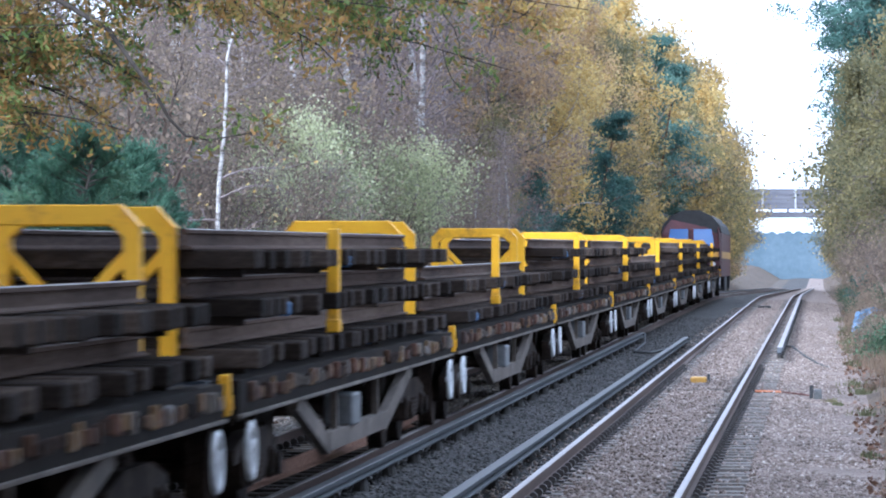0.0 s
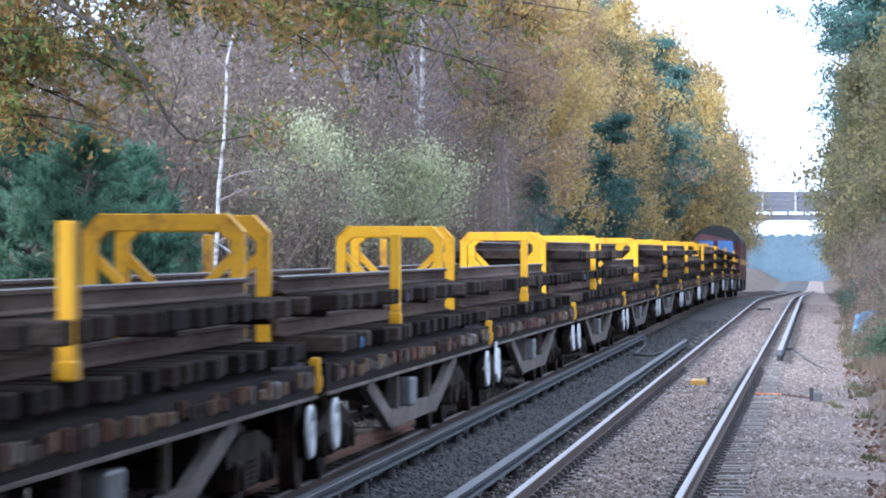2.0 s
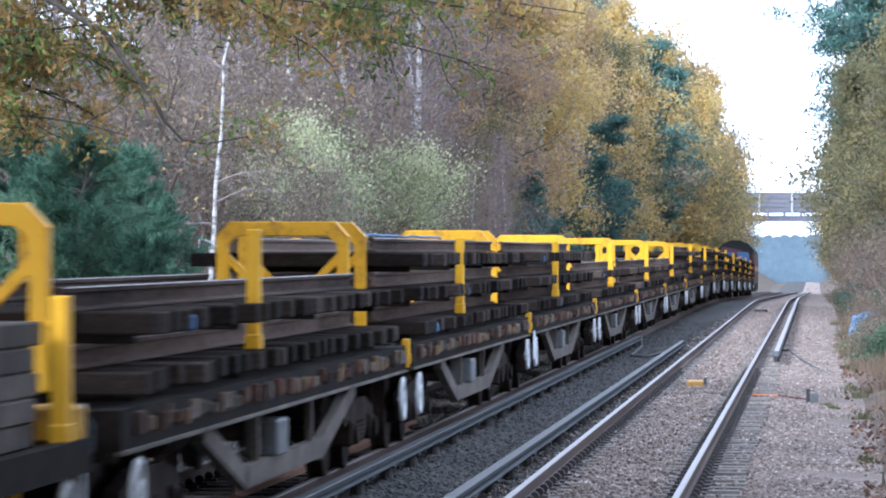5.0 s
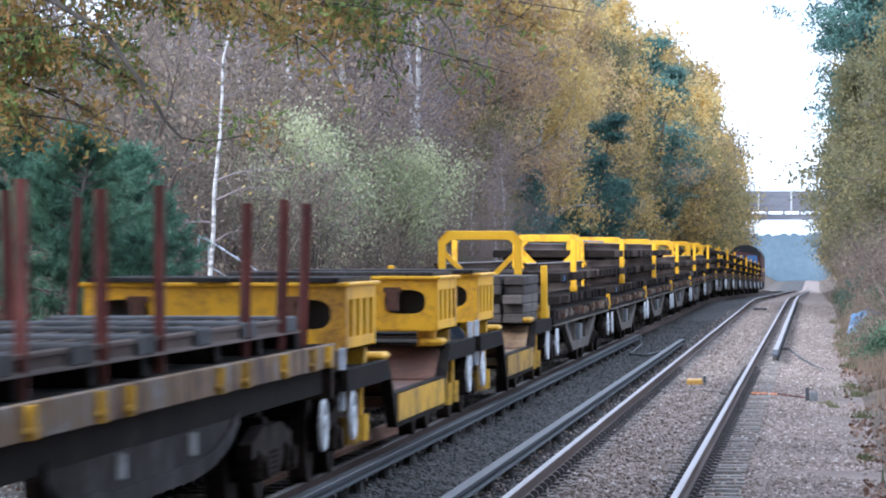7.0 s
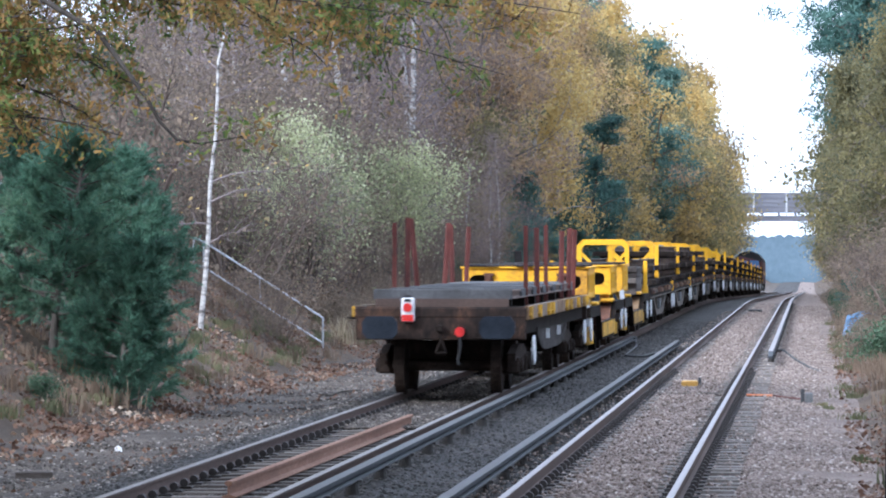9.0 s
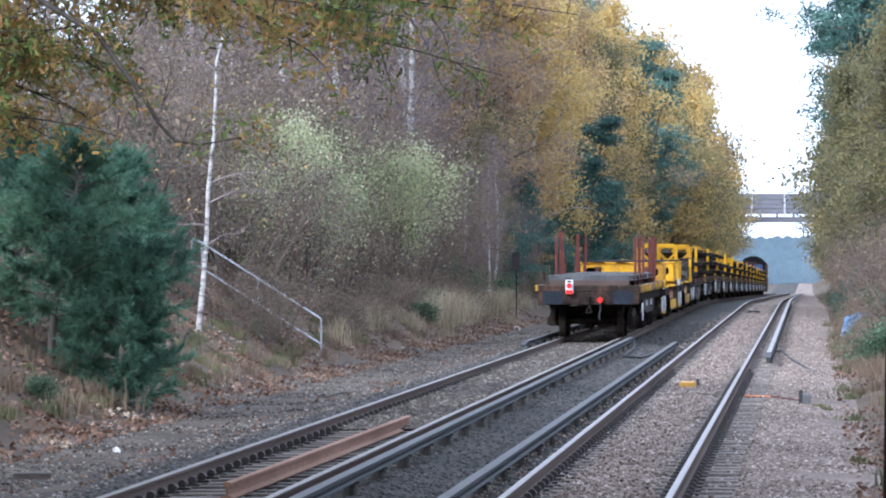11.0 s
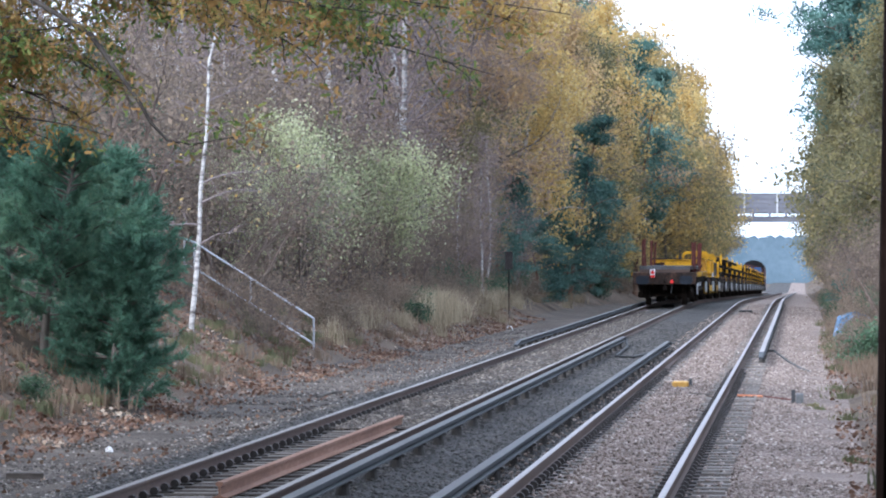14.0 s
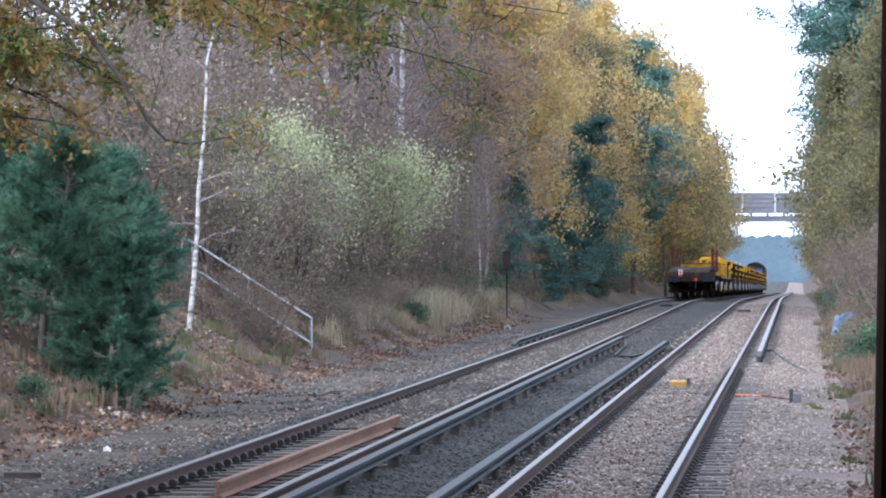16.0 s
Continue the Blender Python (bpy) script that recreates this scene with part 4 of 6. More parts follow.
def hand_wheel(parent, x, y, z=0.66):
    bm = bmesh.new()
    s = 1 if x > 0 else -1
    n, k = 18, 6
    ring = [[bm.verts.new((x + 0.026 * math.sin(2 * math.pi * j / k), y + (0.21 + 0.026 * math.cos(2 * math.pi * j / k)) * math.cos(2 * math.pi * i / n), z + (0.21 + 0.026 * math.cos(2 * math.pi * j / k)) * math.sin(2 * math.pi * i / n))) for j in range(k)] for i in range(n)]
    for i in range(n):
        for j in range(k):
            bm.faces.new((ring[i][j], ring[(i + 1) % n][j], ring[(i + 1) % n][(j + 1) % k], ring[i][(j + 1) % k]))
    for a in (0.4, 2.5, 4.6):
        tube(bm, (x, y, z), (x, y + 0.21 * math.cos(a), z + 0.21 * math.sin(a)), 0.018, seg=6)
    tube(bm, (x - s * 0.05, y, z), (x + s * 0.02, y, z), 0.03, seg=8)
    return part("brake_wheel", bm, "white", parent, "white-painted hand brake wheel")


def buffers(parent, y, s, mat="rubber"):
    for x in (-0.89, 0.89):
        bm = bmesh.new()
        tube(bm, (x, y, 1.05), (x, y + s * 0.36, 1.05), 0.11, seg=12)
        tube(bm, (x, y + s * 0.02, 1.05), (x, y + s * 0.08, 1.05), 0.17, seg=12)
        prism(bm, [(x - 0.27, 0.97), (x - 0.2, 0.88), (x + 0.2, 0.88), (x + 0.27, 0.97), (x + 0.27, 1.13), (x + 0.2, 1.22), (x - 0.2, 1.22), (x - 0.27, 1.13)], y + s * 0.36, y + s * 0.43, "y")
        part("buffer", bm, mat, parent, "oval steel buffer")


def portal(parent, y):
    """Yellow cross frame over the load, with corner gussets and knee braces."""
    bm = bmesh.new()
    w, z0, z1 = 0.64, 1.30, 2.52
    prism(bm, [(-w - 0.06, z0), (-w - 0.06, z1 - 0.17), (-w + 0.10, z1), (w - 0.10, z1), (w + 0.06, z1 - 0.17), (w + 0.06, z0), (w - 0.06, z0), (w - 0.06, z1 - 0.24), (w - 0.16, z1 - 0.15), (-w + 0.16, z1 - 0.15), (-w + 0.06, z1 - 0.24), (-w + 0.06, z0)], y - 0.085, y + 0.085, "y")
    bmesh.ops.bevel(bm, geom=list(bm.edges), offset=0.008, segments=1, affect="EDGES")
    for s in (-1, 1):
        bar(bm, (s * (w - 0.03), y, z1 - 0.36), (s * (w - 0.46), y, z1 - 0.80), 0.08, 0.08)
        box(bm, s * w - 0.075, s * w + 0.075, y - 0.105, y + 0.105, z1 - 0.80, z1 - 0.76, 0.006)
        # end plate of the sloping corner
        bar(bm, (s * (w + 0.062), y, z1 - 0.165), (s * (w - 0.095), y, z1 + 0.003), 0.012, 0.20, up=(0, 1, 0))
    return part("load_frame", bm, "yellow", parent, "chipped yellow steel load frame")


def side_post(parent, x, y, z0=1.44, z1=2.38):
    bm = bmesh.new()
    box(bm, x - 0.05, x + 0.05, y - 0.09, y + 0.09, z0, z1, 0.01)
    box(bm, x - 0.06, x + 0.06, y - 0.10, y + 0.10, z0, z0 + 0.12, 0.01)
    return part("side_post", bm, "yellow", parent, "chipped yellow side post")


def make_salmon():
    w = thing("bogie_bolster_wagon", "long bogie flat wagon with yellow load frames and trussed sides", "wagon", "loaded wagons")
    L, HW = PITCH - 0.75, 1.27
    y0, y1 = 0.375, PITCH - 0.375
    # sides: channel beams with a pale lower flange
    for s in (-1, 1):
        bm = bmesh.new()
        x = s * HW
        box(bm, x - 0.012, x + 0.012, y0, y1, 0.95, 1.20)
        box(bm, x - s * 0.08 - 0.085, x - s * 0.08 + 0.085, y0, y1, 1.19, 1.21)
        part("solebar", bm, "frame", w, "dark channel side beam")
        bm = bmesh.new()
        box(bm, x - 0.06, x + 0.035, y0, y1, 0.925, 0.955, 0.005)
        part("flange", bm, "truss", w, "dusty pale lower flange")
        bm = bmesh.new()
        for a, b in (((4.3, 0.93), (6.8, 0.44)), ((6.7, 0.47), (11.9, 0.47)), ((11.8, 0.44), (14.7, 0.93))):
            bar(bm, (x - s * 0.06, a[0], a[1]), (x - s * 0.06, b[0], b[1]), 0.09, 0.17)
        for y in (7.5, 11.2):
            box(bm, x - s * 0.06 - 0.03, x - s * 0.06 + 0.03, y - 0.05, y + 0.05, 0.5, 0.95)
        part("truss", bm, "truss", w, "dusty beige underframe truss")
        # stanchion pockets and packing along the beam
        rg = random.Random(int(40 + s))
        y = y0 + 0.5
        while y < y1 - 0.4:
            wd = rg.choice((0.07, 0.09, 0.11, 0.13))
            bm = bmesh.new()
            lo, hi, out = rg.uniform(1.02, 1.07), rg.uniform(1.12, 1.19), rg.uniform(0.04, 0.075)
            xa, xb = sorted((x + s * 0.012, x + s * out))
            box(bm, xa, xb, y, y + wd, lo, hi, 0.008)
            part("pocket", bm, rg.choice(("rust_deck", "truss", "patch", "truss", "rust_dark", "patch", "patch", "rust_dark")), w)
            y += wd + rg.uniform(0.14, 0.24)
        for y in (PITCH - 0.45,):
            bm = bmesh.new()
            box(bm, x + s * 0.01 - 0.04, x + s * 0.01 + 0.04, y, y + 0.10, 0.97, 1.28, 0.01)
            box(bm, x + s * 0.055 - 0.01, x + s * 0.055 + 0.01, y + 0.02, y + 0.08, 1.02, 1.12)
            part("corner_tab", bm, "yellow", w, "short yellow end post")
    bm = bmesh.new()
    box(bm, -HW + 0.02, HW - 0.02, y0, y1, 1.17, 1.20)
    for s in (-0.3, 0.3):
        box(bm, s - 0.05, s + 0.05, y0, y1, 0.80, 1.17)
    for y in (y0, 5.0, 9.75, 14.5, y1 - 0.1):
        box(bm, -HW + 0.02, HW - 0.02, y, y + 0.1, 0.88, 1.17)
    part("deck", bm, "frame", w)
    for s, y in ((1, y1), (-1, y0)):
        buffers(w, y - s * 0.055, s)
    make_bogie(w, 3.1)
    make_bogie(w, PITCH - 3.1)
    for x in (-1.30, 1.30):
        hand_wheel(w, x, 0.95)
        hand_wheel(w, x, PITCH - 0.95)
    bm = bmesh.new()
    box(bm, 1.02, 1.30, 8.3, 9.0, 0.55, 0.85, 0.02)
    part("brake_box", bm, "grey_box", w, "grey equipment box")
    bm = bmesh.new()
    tube(bm, (0.2, 8.4, 0.72), (0.2, 9.8, 0.72), 0.2, seg=14)
    part("air_tank", bm, "bogie", w)
    portal(w, 1.1)
    portal(w, PITCH - 0.65)
    side_post(w, 1.23, 7.3)
    side_post(w, -1.23, 10.9)
    return w


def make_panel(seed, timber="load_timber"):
    """A lifted length of track: two rails with their sleepers, about 18 m long."""
    rg = random.Random(seed)
    p = thing("lifted_track", "stacked length of old track on dark timber sleepers", "track section", "stacked track lengths")
    base = None
    n = 27
    for i in range(n):
        y = 0.25 + i * 0.66 + rg.uniform(-0.10, 0.10)
        m = pose(rg.uniform(-0.06, 0.06), y, 0.076 - rg.uniform(0, 0.012), 0, 0, rg.uniform(-1.8, 1.8))
        if base is None:
            bm = bmesh.new()
            box(bm, -1.29, 1.29, -0.135, 0.135, -0.075, 0.075, 0.012)
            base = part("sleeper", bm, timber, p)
            base.matrix_basis = m
        else:
            again(base, m, p)
    for s in (-1, 1):
        bm = bmesh.new()
        prism(bm, [(s * GAUGE + u, 0.309 + v) for u, v in RAIL], 0.0, 17.7, "y")
        bm.normal_update()
        for fc in bm.faces:
            if fc.normal.z > 0.5 and fc.calc_center_median().z > 0.29:
                fc.material_index = 1
        part("rail", bm, ["load_rail", "dull_top"], p)
    # packing timbers under the sleepers
    for k in range(4):
        bm = bmesh.new()
        yk = 0.25 + (1 + k * 8) * 0.66
        box(bm, -1.1, 1.1, yk - 0.06, yk + 0.06, -0.072, 0.004, 0.006)
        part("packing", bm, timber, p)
    # hanging sling hook, blue, at one sleeper end
    bm = bmesh.new()
    yk = 0.25 + rg.randrange(3, 20) * 0.66 + 0.3
    box(bm, 1.0, 1.28, yk - 0.04, yk + 0.04, -0.02, 0.10, 0.02)
    part("sling", bm, "blue", p, "blue lifting sling end")
    return p


BELLY = [(4.2, 0.93), (4.7, 0.80), (5.5, 0.69), (6.6, 0.64), (10.2, 0.64), (11.3, 0.69), (12.1, 0.80), (12.6, 0.93)]


def make_flat():
    """Tail wagon: low flat wagon with stakes and a tail lamp."""
    w = thing("tail_wagon", "rust-stained empty flat wagon with upright red stakes and a tail lamp", "wagon")
    y0, y1, HW = 0.43, 18.75, 1.30
    for y in (y0, y1 - 0.12):
        bm = bmesh.new()
        box(bm, -HW, HW, y, y + 0.12, 0.86, 1.36, 0.015)
        part("headstock", bm, "rust_dark", w, "rust-stained end beam")
    bm = bmesh.new()
    box(bm, -HW - 0.012, HW + 0.012, y0 - 0.012, y0 + 0.06, 1.20, 1.34, 0.01)
    part("end_plate", bm, "rust_dark", w, "rust-streaked end plate")
    for s in (-1, 1):
        x = s * HW
        bm = bmesh.new()
        box(bm, x - s * 0.10 - 0.01, x - s * 0.10 + 0.01, y0 + 0.12, y1 - 0.12, 0.92, 1.20)
        box(bm, x - 0.13, x - 0.0, y0 + 0.12, y1 - 0.12, 1.17, 1.20)
        part("solebar", bm, "frame", w)
        # flaking side boards
        y = y0 + 0.13
        rg = random.Random(9 + s)
        while y < y1 - 0.5:
            ln = rg.uniform(0.7, 1.5)
            bm = bmesh.new()
            box(bm, x - 0.02, x + 0.03, y, min(y + ln, y1 - 0.13) - 0.03, 1.16, 1.37, 0.008)
            part("side_board", bm, "patch", w, "side board with flaking cream and rust paint")
            y += ln
        bm = bmesh.new()
        prism(bm, BELLY, x - s * 0.1 - 0.015, x - s * 0.1 + 0.015)
        part("belly_plate", bm, "slab", w, "grimy fish-belly side plate")
        bm = bmesh.new()
        for (ya, za), (yb, zb) in zip(BELLY, BELLY[1:]):
            bar(bm, (x - s * 0.06, ya, za), (x - s * 0.06, yb, zb), 0.12, 0.02, up=(1, 0, 0))
        part("belly_flange", bm, "slab", w)
        for ya in (6.9, 10.1):
            bm = bmesh.new()
            box(bm, x - s * 0.05 - 0.03, x - s * 0.05 + 0.03, ya, ya + 0.03, 0.76, 0.92)
            part("rib", bm, "white", w, "white painted mark")
    bm = bmesh.new()
    box(bm, -HW + 0.02, HW - 0.02, y0 + 0.1, y1 - 0.1, 1.20, 1.33)
    part("deck", bm, "frame", w)
    # bolsters with stakes
    for i, y in enumerate((1.4, 4.5, 7.2, 9.4, 13.1, 15.7, 18.3)):
        bm = bmesh.new()
        box(bm, -1.02, 1.02, y - 0.16, y + 0.16, 1.33, 1.48, 0.01)
        part("bolster", bm, "frame", w)
    for x, y, lean, top in ((-1.03, 3.9, 0.0, 2.66), (-1.03, 6.0, 0.02, 2.76), (-1.03, 8.2, -0.12, 2.76), (-1.03, 13.4, 0.08, 2.72), (-1.03, 15.4, -0.04, 2.70), (-1.03, 18.4, 0.06, 2.68),
                            (1.03, 4.6, 0.0, 2.62), (1.03, 7.5, -0.01, 2.60), (1.03, 10.0, 0.0, 2.66), (1.03, 14.6, 0.02, 2.58), (1.03, 17.0, 0.03, 2.64), (1.03, 18.6, 0.04, 2.62)):
        bm = bmesh.new()
        bar(bm, (x, y, 1.34), (x + lean, y + lean * 0.5, top), 0.07, 0.07)
        part("stake", bm, "stake", w, "rusty red steel stake")
    rg = random.Random(61)
    # long steel sections lying on the bolsters, held by grey cross beams
    for k in range(11):
        bm = bmesh.new()
        xa = -1.0 + k * 0.2
        ya, yb = 0.98 + rg.uniform(-0.03, 0.1), 18.5 + rg.uniform(-0.5, 0.1)
        prism(bm, [(xa + u * 1.05, 1.602 + v * 0.8 + rg.uniform(-0.004, 0.004)) for u, v in RAIL], ya, yb, "y")
        part("load_section", bm, "rail_side" if k % 3 else "slab", w, "rusty steel section laid lengthways")
    for k, y in enumerate((0.76, 3.4, 6.2, 8.9, 11.7, 14.4, 17.2)):
        bm = bmesh.new()
        box(bm, -1.06, 1.06, y, y + (0.2 if k == 0 else 0.75), 1.462 if k == 0 else 1.482, 1.625, 0.015)
        part("cross_beam", bm, "grey_beam", w, "weathered grey steel cross beam")
    bm = bmesh.new()
    box(bm, -1.02, 1.02, 0.72, 0.80, 1.34, 1.48)
    part("bed_edge", bm, "rail_side", w, "rusty brown bed edge")
    for x in (-1.335, 1.335):
        for y in (0.85, 3.1, 5.5, 6.6, 10.8, 12.2, 14.6, 16.6, 17.8):
            bm = bmesh.new()
            tube(bm, (x, y, 1.17), (x, y, 1.36), 0.06, seg=10)
            box(bm, x - 0.05, x + 0.05, y - 0.11, y + 0.11, 1.20, 1.24, 0.01)
            part("stake_socket", bm, "yellow_dirty", w, "chipped yellow stake socket")
    buffers(w, y0, -1)
    buffers(w, y1, 1)
    make_bogie(w, 3.0)
    make_bogie(w, 16.2)
    for y in (2.4, 17.9):
        hand_wheel(w, 1.3, y, 0.66)
    # hook, screw coupling and brake pipe
    bm = bmesh.new()
    box(bm, -0.05, 0.05, y0 - 0.18, y0, 0.98, 1.08, 0.01)
    for a, b in (((0, 0.98), (0.02, 0.86)), ((0.02, 0.86), (-0.06, 0.66)), ((0.02, 0.86), (0.09, 0.66)), ((-0.06, 0.66), (0.09, 0.66))):
        tube(bm, (a[0], y0 - 0.13, a[1]), (b[0], y0 - 0.13, b[1]), 0.022, seg=8)
    part("coupling", bm, "bogie", w, "greasy screw coupling")
    bm = bmesh.new()
    for a, b in (((0.30, 0.92), (0.31, 0.75)), ((0.31, 0.75), (0.27, 0.55)), ((0.27, 0.55), (0.29, 0.48))):
        tube(bm, (a[0], y0 - 0.10, a[1]), (b[0], y0 - 0.10, b[1]), 0.026, seg=8)
    pipe = part("brake_pipe", bm, "black", w)
    bm = bmesh.new()
    tube(bm, (0.30, y0 - 0.14, 0.98), (0.30, y0 - 0.02, 0.98), 0.075, seg=12)
    part("pipe_tap", bm, "red", pipe, "bright red pipe tap")
    bm = bmesh.new()
    box(bm, -0.59, -0.39, y0 - 0.16, y0 - 0.014, 1.13, 1.50, 0.025)
    lamp = part("tail_lamp", bm, "white", w, "white tail lamp with red lens")
    bm = bmesh.new()
    tube(bm, (-0.49, y0 - 0.185, 1.35), (-0.49, y0 - 0.155, 1.35), 0.068, seg=20)
    box(bm, -0.58, -0.40, y0 - 0.168, y0 - 0.155, 1.14, 1.24)
    part("lens", bm, "red", lamp, "red round lens over a red panel")
    bm = bmesh.new()
    box(bm, -0.54, -0.44, y0 - 0.12, y0 - 0.10, 1.50, 1.54)
    box(bm, -0.54, -0.44, y0 - 0.166, y0 - 0.158, 1.435, 1.48)
    part("handle", bm, "black", lamp)
    return w


def holed(bm, x0, x1, z0, z1, y, holes, thick=0.03):
    """A cross plate with oval openings: a strip mesh round each opening."""
    xs = sorted([x0, x1] + [(a[0] + b[0]) / 2 for a, b in zip(holes, holes[1:])])
    for (xa, xb), (cx, cz, rx, rz) in zip(zip(xs, xs[1:]), holes):
        n = 28
        loops = []
        for yy in (y, y + thick):
            inner, outer = [], []
            for k in range(n):
                a = 2 * math.pi * (k + 0.5) / n
                ca, sa = math.cos(a), math.sin(a)
                inner.append(bm.verts.new((cx + rx * math.copysign(abs(ca) ** 0.6, ca), yy, cz + rz * math.copysign(abs(sa) ** 0.8, sa))))
                tx = (xb - cx) / ca if ca > 0 else (xa - cx) / ca
                tz = (z1 - cz) / sa if sa > 0 else (z0 - cz) / sa
                t = min(tx, tz)
                outer.append(bm.verts.new((cx + t * ca, yy, cz + t * sa)))
            for k in range(n):
                m = (k + 1) % n
                bm.faces.new((inner[k], inner[m], outer[m], outer[k]))
            # the four corners that the rays miss
            for k in range(n):
                m = (k + 1) % n
                p, q = outer[k].co, outer[m].co
                if abs(p.x - q.x) > 1e-5 and abs(p.z - q.z) > 1e-5:
                    corner = bm.verts.new((xb if (p.x + q.x) / 2 > cx else xa, yy, z1 if (p.z + q.z) / 2 > cz else z0))
                    bm.faces.new((outer[k], outer[m], corner))
            loops.append(inner)
        for k in range(n):
            m = (k + 1) % n
            bm.faces.new((loops[0][k], loops[0][m], loops[1][m], loops[1][k]))


def make_well(length, boxed):
    """Yellow machine wagon: raised yellow ends over the bogies, low worn bed between."""
    w = thing("well_wagon", "yellow low-bed track machine wagon with boxed ends" if boxed else "yellow low-bed wagon with a stack of old timbers", "wagon", "yellow low wagons")
    HW = 1.28
    for s, y in ((1, length - 0.43), (-1, 0.43)):
        buffers(w, y, s)
    make_bogie(w, 2.6)
    make_bogie(w, length - 2.6)
    for s in (-1, 1):
        bm = bmesh.new()
        x = s * HW
        prism(bm, [(0.43, 0.90), (0.43, 1.10), (4.3, 1.10), (5.0, 0.74), (length - 5.0, 0.74), (length - 4.3, 1.10), (length - 0.43, 1.10), (length - 0.43, 0.90), (length - 4.5, 0.90), (length - 5.2, 0.38), (5.2, 0.38), (4.5, 0.90)], x - 0.05, x + 0.05)
        part("side_frame", bm, "frame", w)
    for ya, yb in ((0.43, 4.4), (length - 4.4, length - 0.43)):
        bm = bmesh.new()
        box(bm, -HW, HW, ya, yb, 1.0, 1.08)
        for s in (-0.35, 0.35):
            box(bm, s - 0.06, s + 0.06, ya, yb, 0.8, 1.0)
        part("end_deck", bm, "frame", w)
        bm = bmesh.new()
        yq = yb if ya < 5 else ya
        sg = 1 if ya < 5 else -1
        prism(bm, [(yq - sg * 0.1, 1.09), (yq + sg * 0.9, 0.72), (yq + sg * 0.9, 0.68), (yq - sg * 0.1, 1.04)], -HW + 0.06, HW - 0.06)
        part("ramp_plate", bm, "rust_deck" if boxed else "patch", w, "worn sloping ramp plate")
    bm = bmesh.new()
    box(bm, -HW + 0.06, HW - 0.06, 4.9, length - 4.9, 0.60, 0.70, 0.01)
    part("low_bed", bm, "rust_deck" if boxed else "patch", w, "rust-red low bed" if boxed else "pale worn low bed")
    for s in (-1, 1):
        bm = bmesh.new()
        xa, xb = sorted((s * (HW + 0.052), s * (HW + 0.066)))
        box(bm, xa, xb, 5.25, length - 5.25, 0.44, 0.72)
        part("bed_panel", bm, "yellow_dirty", w, "worn yellow bed side")
        for y in (4.55, length - 4.55):
            bm = bmesh.new()
            box(bm, s * 1.15 - 0.14, s * 1.15 + 0.14, y - 0.35, y + 0.35, 1.09, 1.17, 0.03)
            part("step_cover", bm, "yellow_dirty", w)
        for y in (0.52, length - 0.52):
            bm = bmesh.new()
            box(bm, s * 1.27 - 0.03, s * 1.27 + 0.03, y - 0.04, y + 0.04, 0.72, 1.30, 0.008)
            part("end_stanchion", bm, "galv", w, "silver end stanchion")
    ends = (2.5, length - 3.6) if boxed else (2.5,)
    for yc in ends:
        h = 1.40
        bm = bmesh.new()
        for y in (yc - h, yc + h - 0.03):
            holed(bm, -1.22, 1.22, 1.26, 1.86, y, [(-0.86, 1.60, 0.24, 0.14), (0.86, 1.60, 0.24, 0.14)])
        for s in (-1, 1):
            x = s * 1.22
            for za, zb in ((1.26, 1.38), (1.74, 1.86)):
                box(bm, x - 0.02, x + 0.02, yc - h + 0.03, yc + h - 0.03, za, zb)
            for k in range(5):
                y = yc - h + 0.03 + k * (2 * h - 0.3) / 4
                box(bm, x - 0.02, x + 0.02, y, y + 0.24, 1.38, 1.74)
        box(bm, -1.24, 1.24, yc - h, yc + h, 1.26, 1.28)
        part("end_box", bm, "yellow", w, "chipped yellow box frame with oval openings")
        bm = bmesh.new()
        box(bm, -1.28, 1.28, yc - h - 0.06, yc + h + 0.06, 1.86, 1.90, 0.01)
        part("lip", bm, "yellow", w, "overhanging yellow top plate")
        # Black block added inside so that the oval openings look dark.
        bm = bmesh.new()
        box(bm, -1.15, 1.15, yc - h + 0.5, yc + h - 0.3, 1.29, 1.80, 0.02)
        part("machinery", bm, "black", w, "added black block that darkens the openings")
        for s in (-1, 1):
            for y in (yc - 1.0, yc + 1.0):
                bm = bmesh.new()
                box(bm, s * 1.08 - 0.10, s * 1.08 + 0.10, y - 0.14, y + 0.14, 1.08, 1.26)
                part("box_leg", bm, "yellow_dirty", w)
        for k in range(7):
            bm = bmesh.new()
            xk = -1.2 + k * 0.342
            box(bm, xk, xk + 0.33, yc - h + R.uniform(-0.12, 0.02), yc + h + R.uniform(-0.02, 0.25), 1.90, 1.945, 0.006)
            part("deck_plank", bm, "slab", w)
        for s in (-1, 1):
            bm = bmesh.new()
            tube(bm, (s * 0.72, yc - h - 0.03, 1.50), (s * 0.72, yc - h - 0.03, 1.72), 0.08, seg=10)
            box(bm, s * 0.72 - 0.1, s * 0.72 + 0.1, yc - h - 0.1, yc - h, 1.71, 1.77)
            part("jack", bm, "rust_deck", w, "rusty jack on the box frame")
    if not boxed:
        bm = bmesh.new()
        box(bm, -1.30, 1.30, length - 0.80, length - 0.44, 1.085, 1.30, 0.02)
        part("headstock", bm, "yellow_dirty", w, "worn yellow end block")
        for x in (-1.24, 1.24):
            side_post(w, x, length - 0.98, 1.085, 1.95)
        rg = random.Random(77)
        for r in range(5):
            for k in range(7):
                bm = bmesh.new()
                x = -1.18 + k * 0.34 + rg.uniform(-0.01, 0.01)
                box(bm, x, x + 0.30, length - 4.9 + rg.uniform(-0.2, 0.2), length - 1.2 + rg.uniform(-0.25, 0.25), 1.085 + r * 0.145, 1.225 + r * 0.145, 0.012)
                part("stacked_timber", bm, "timber", w)
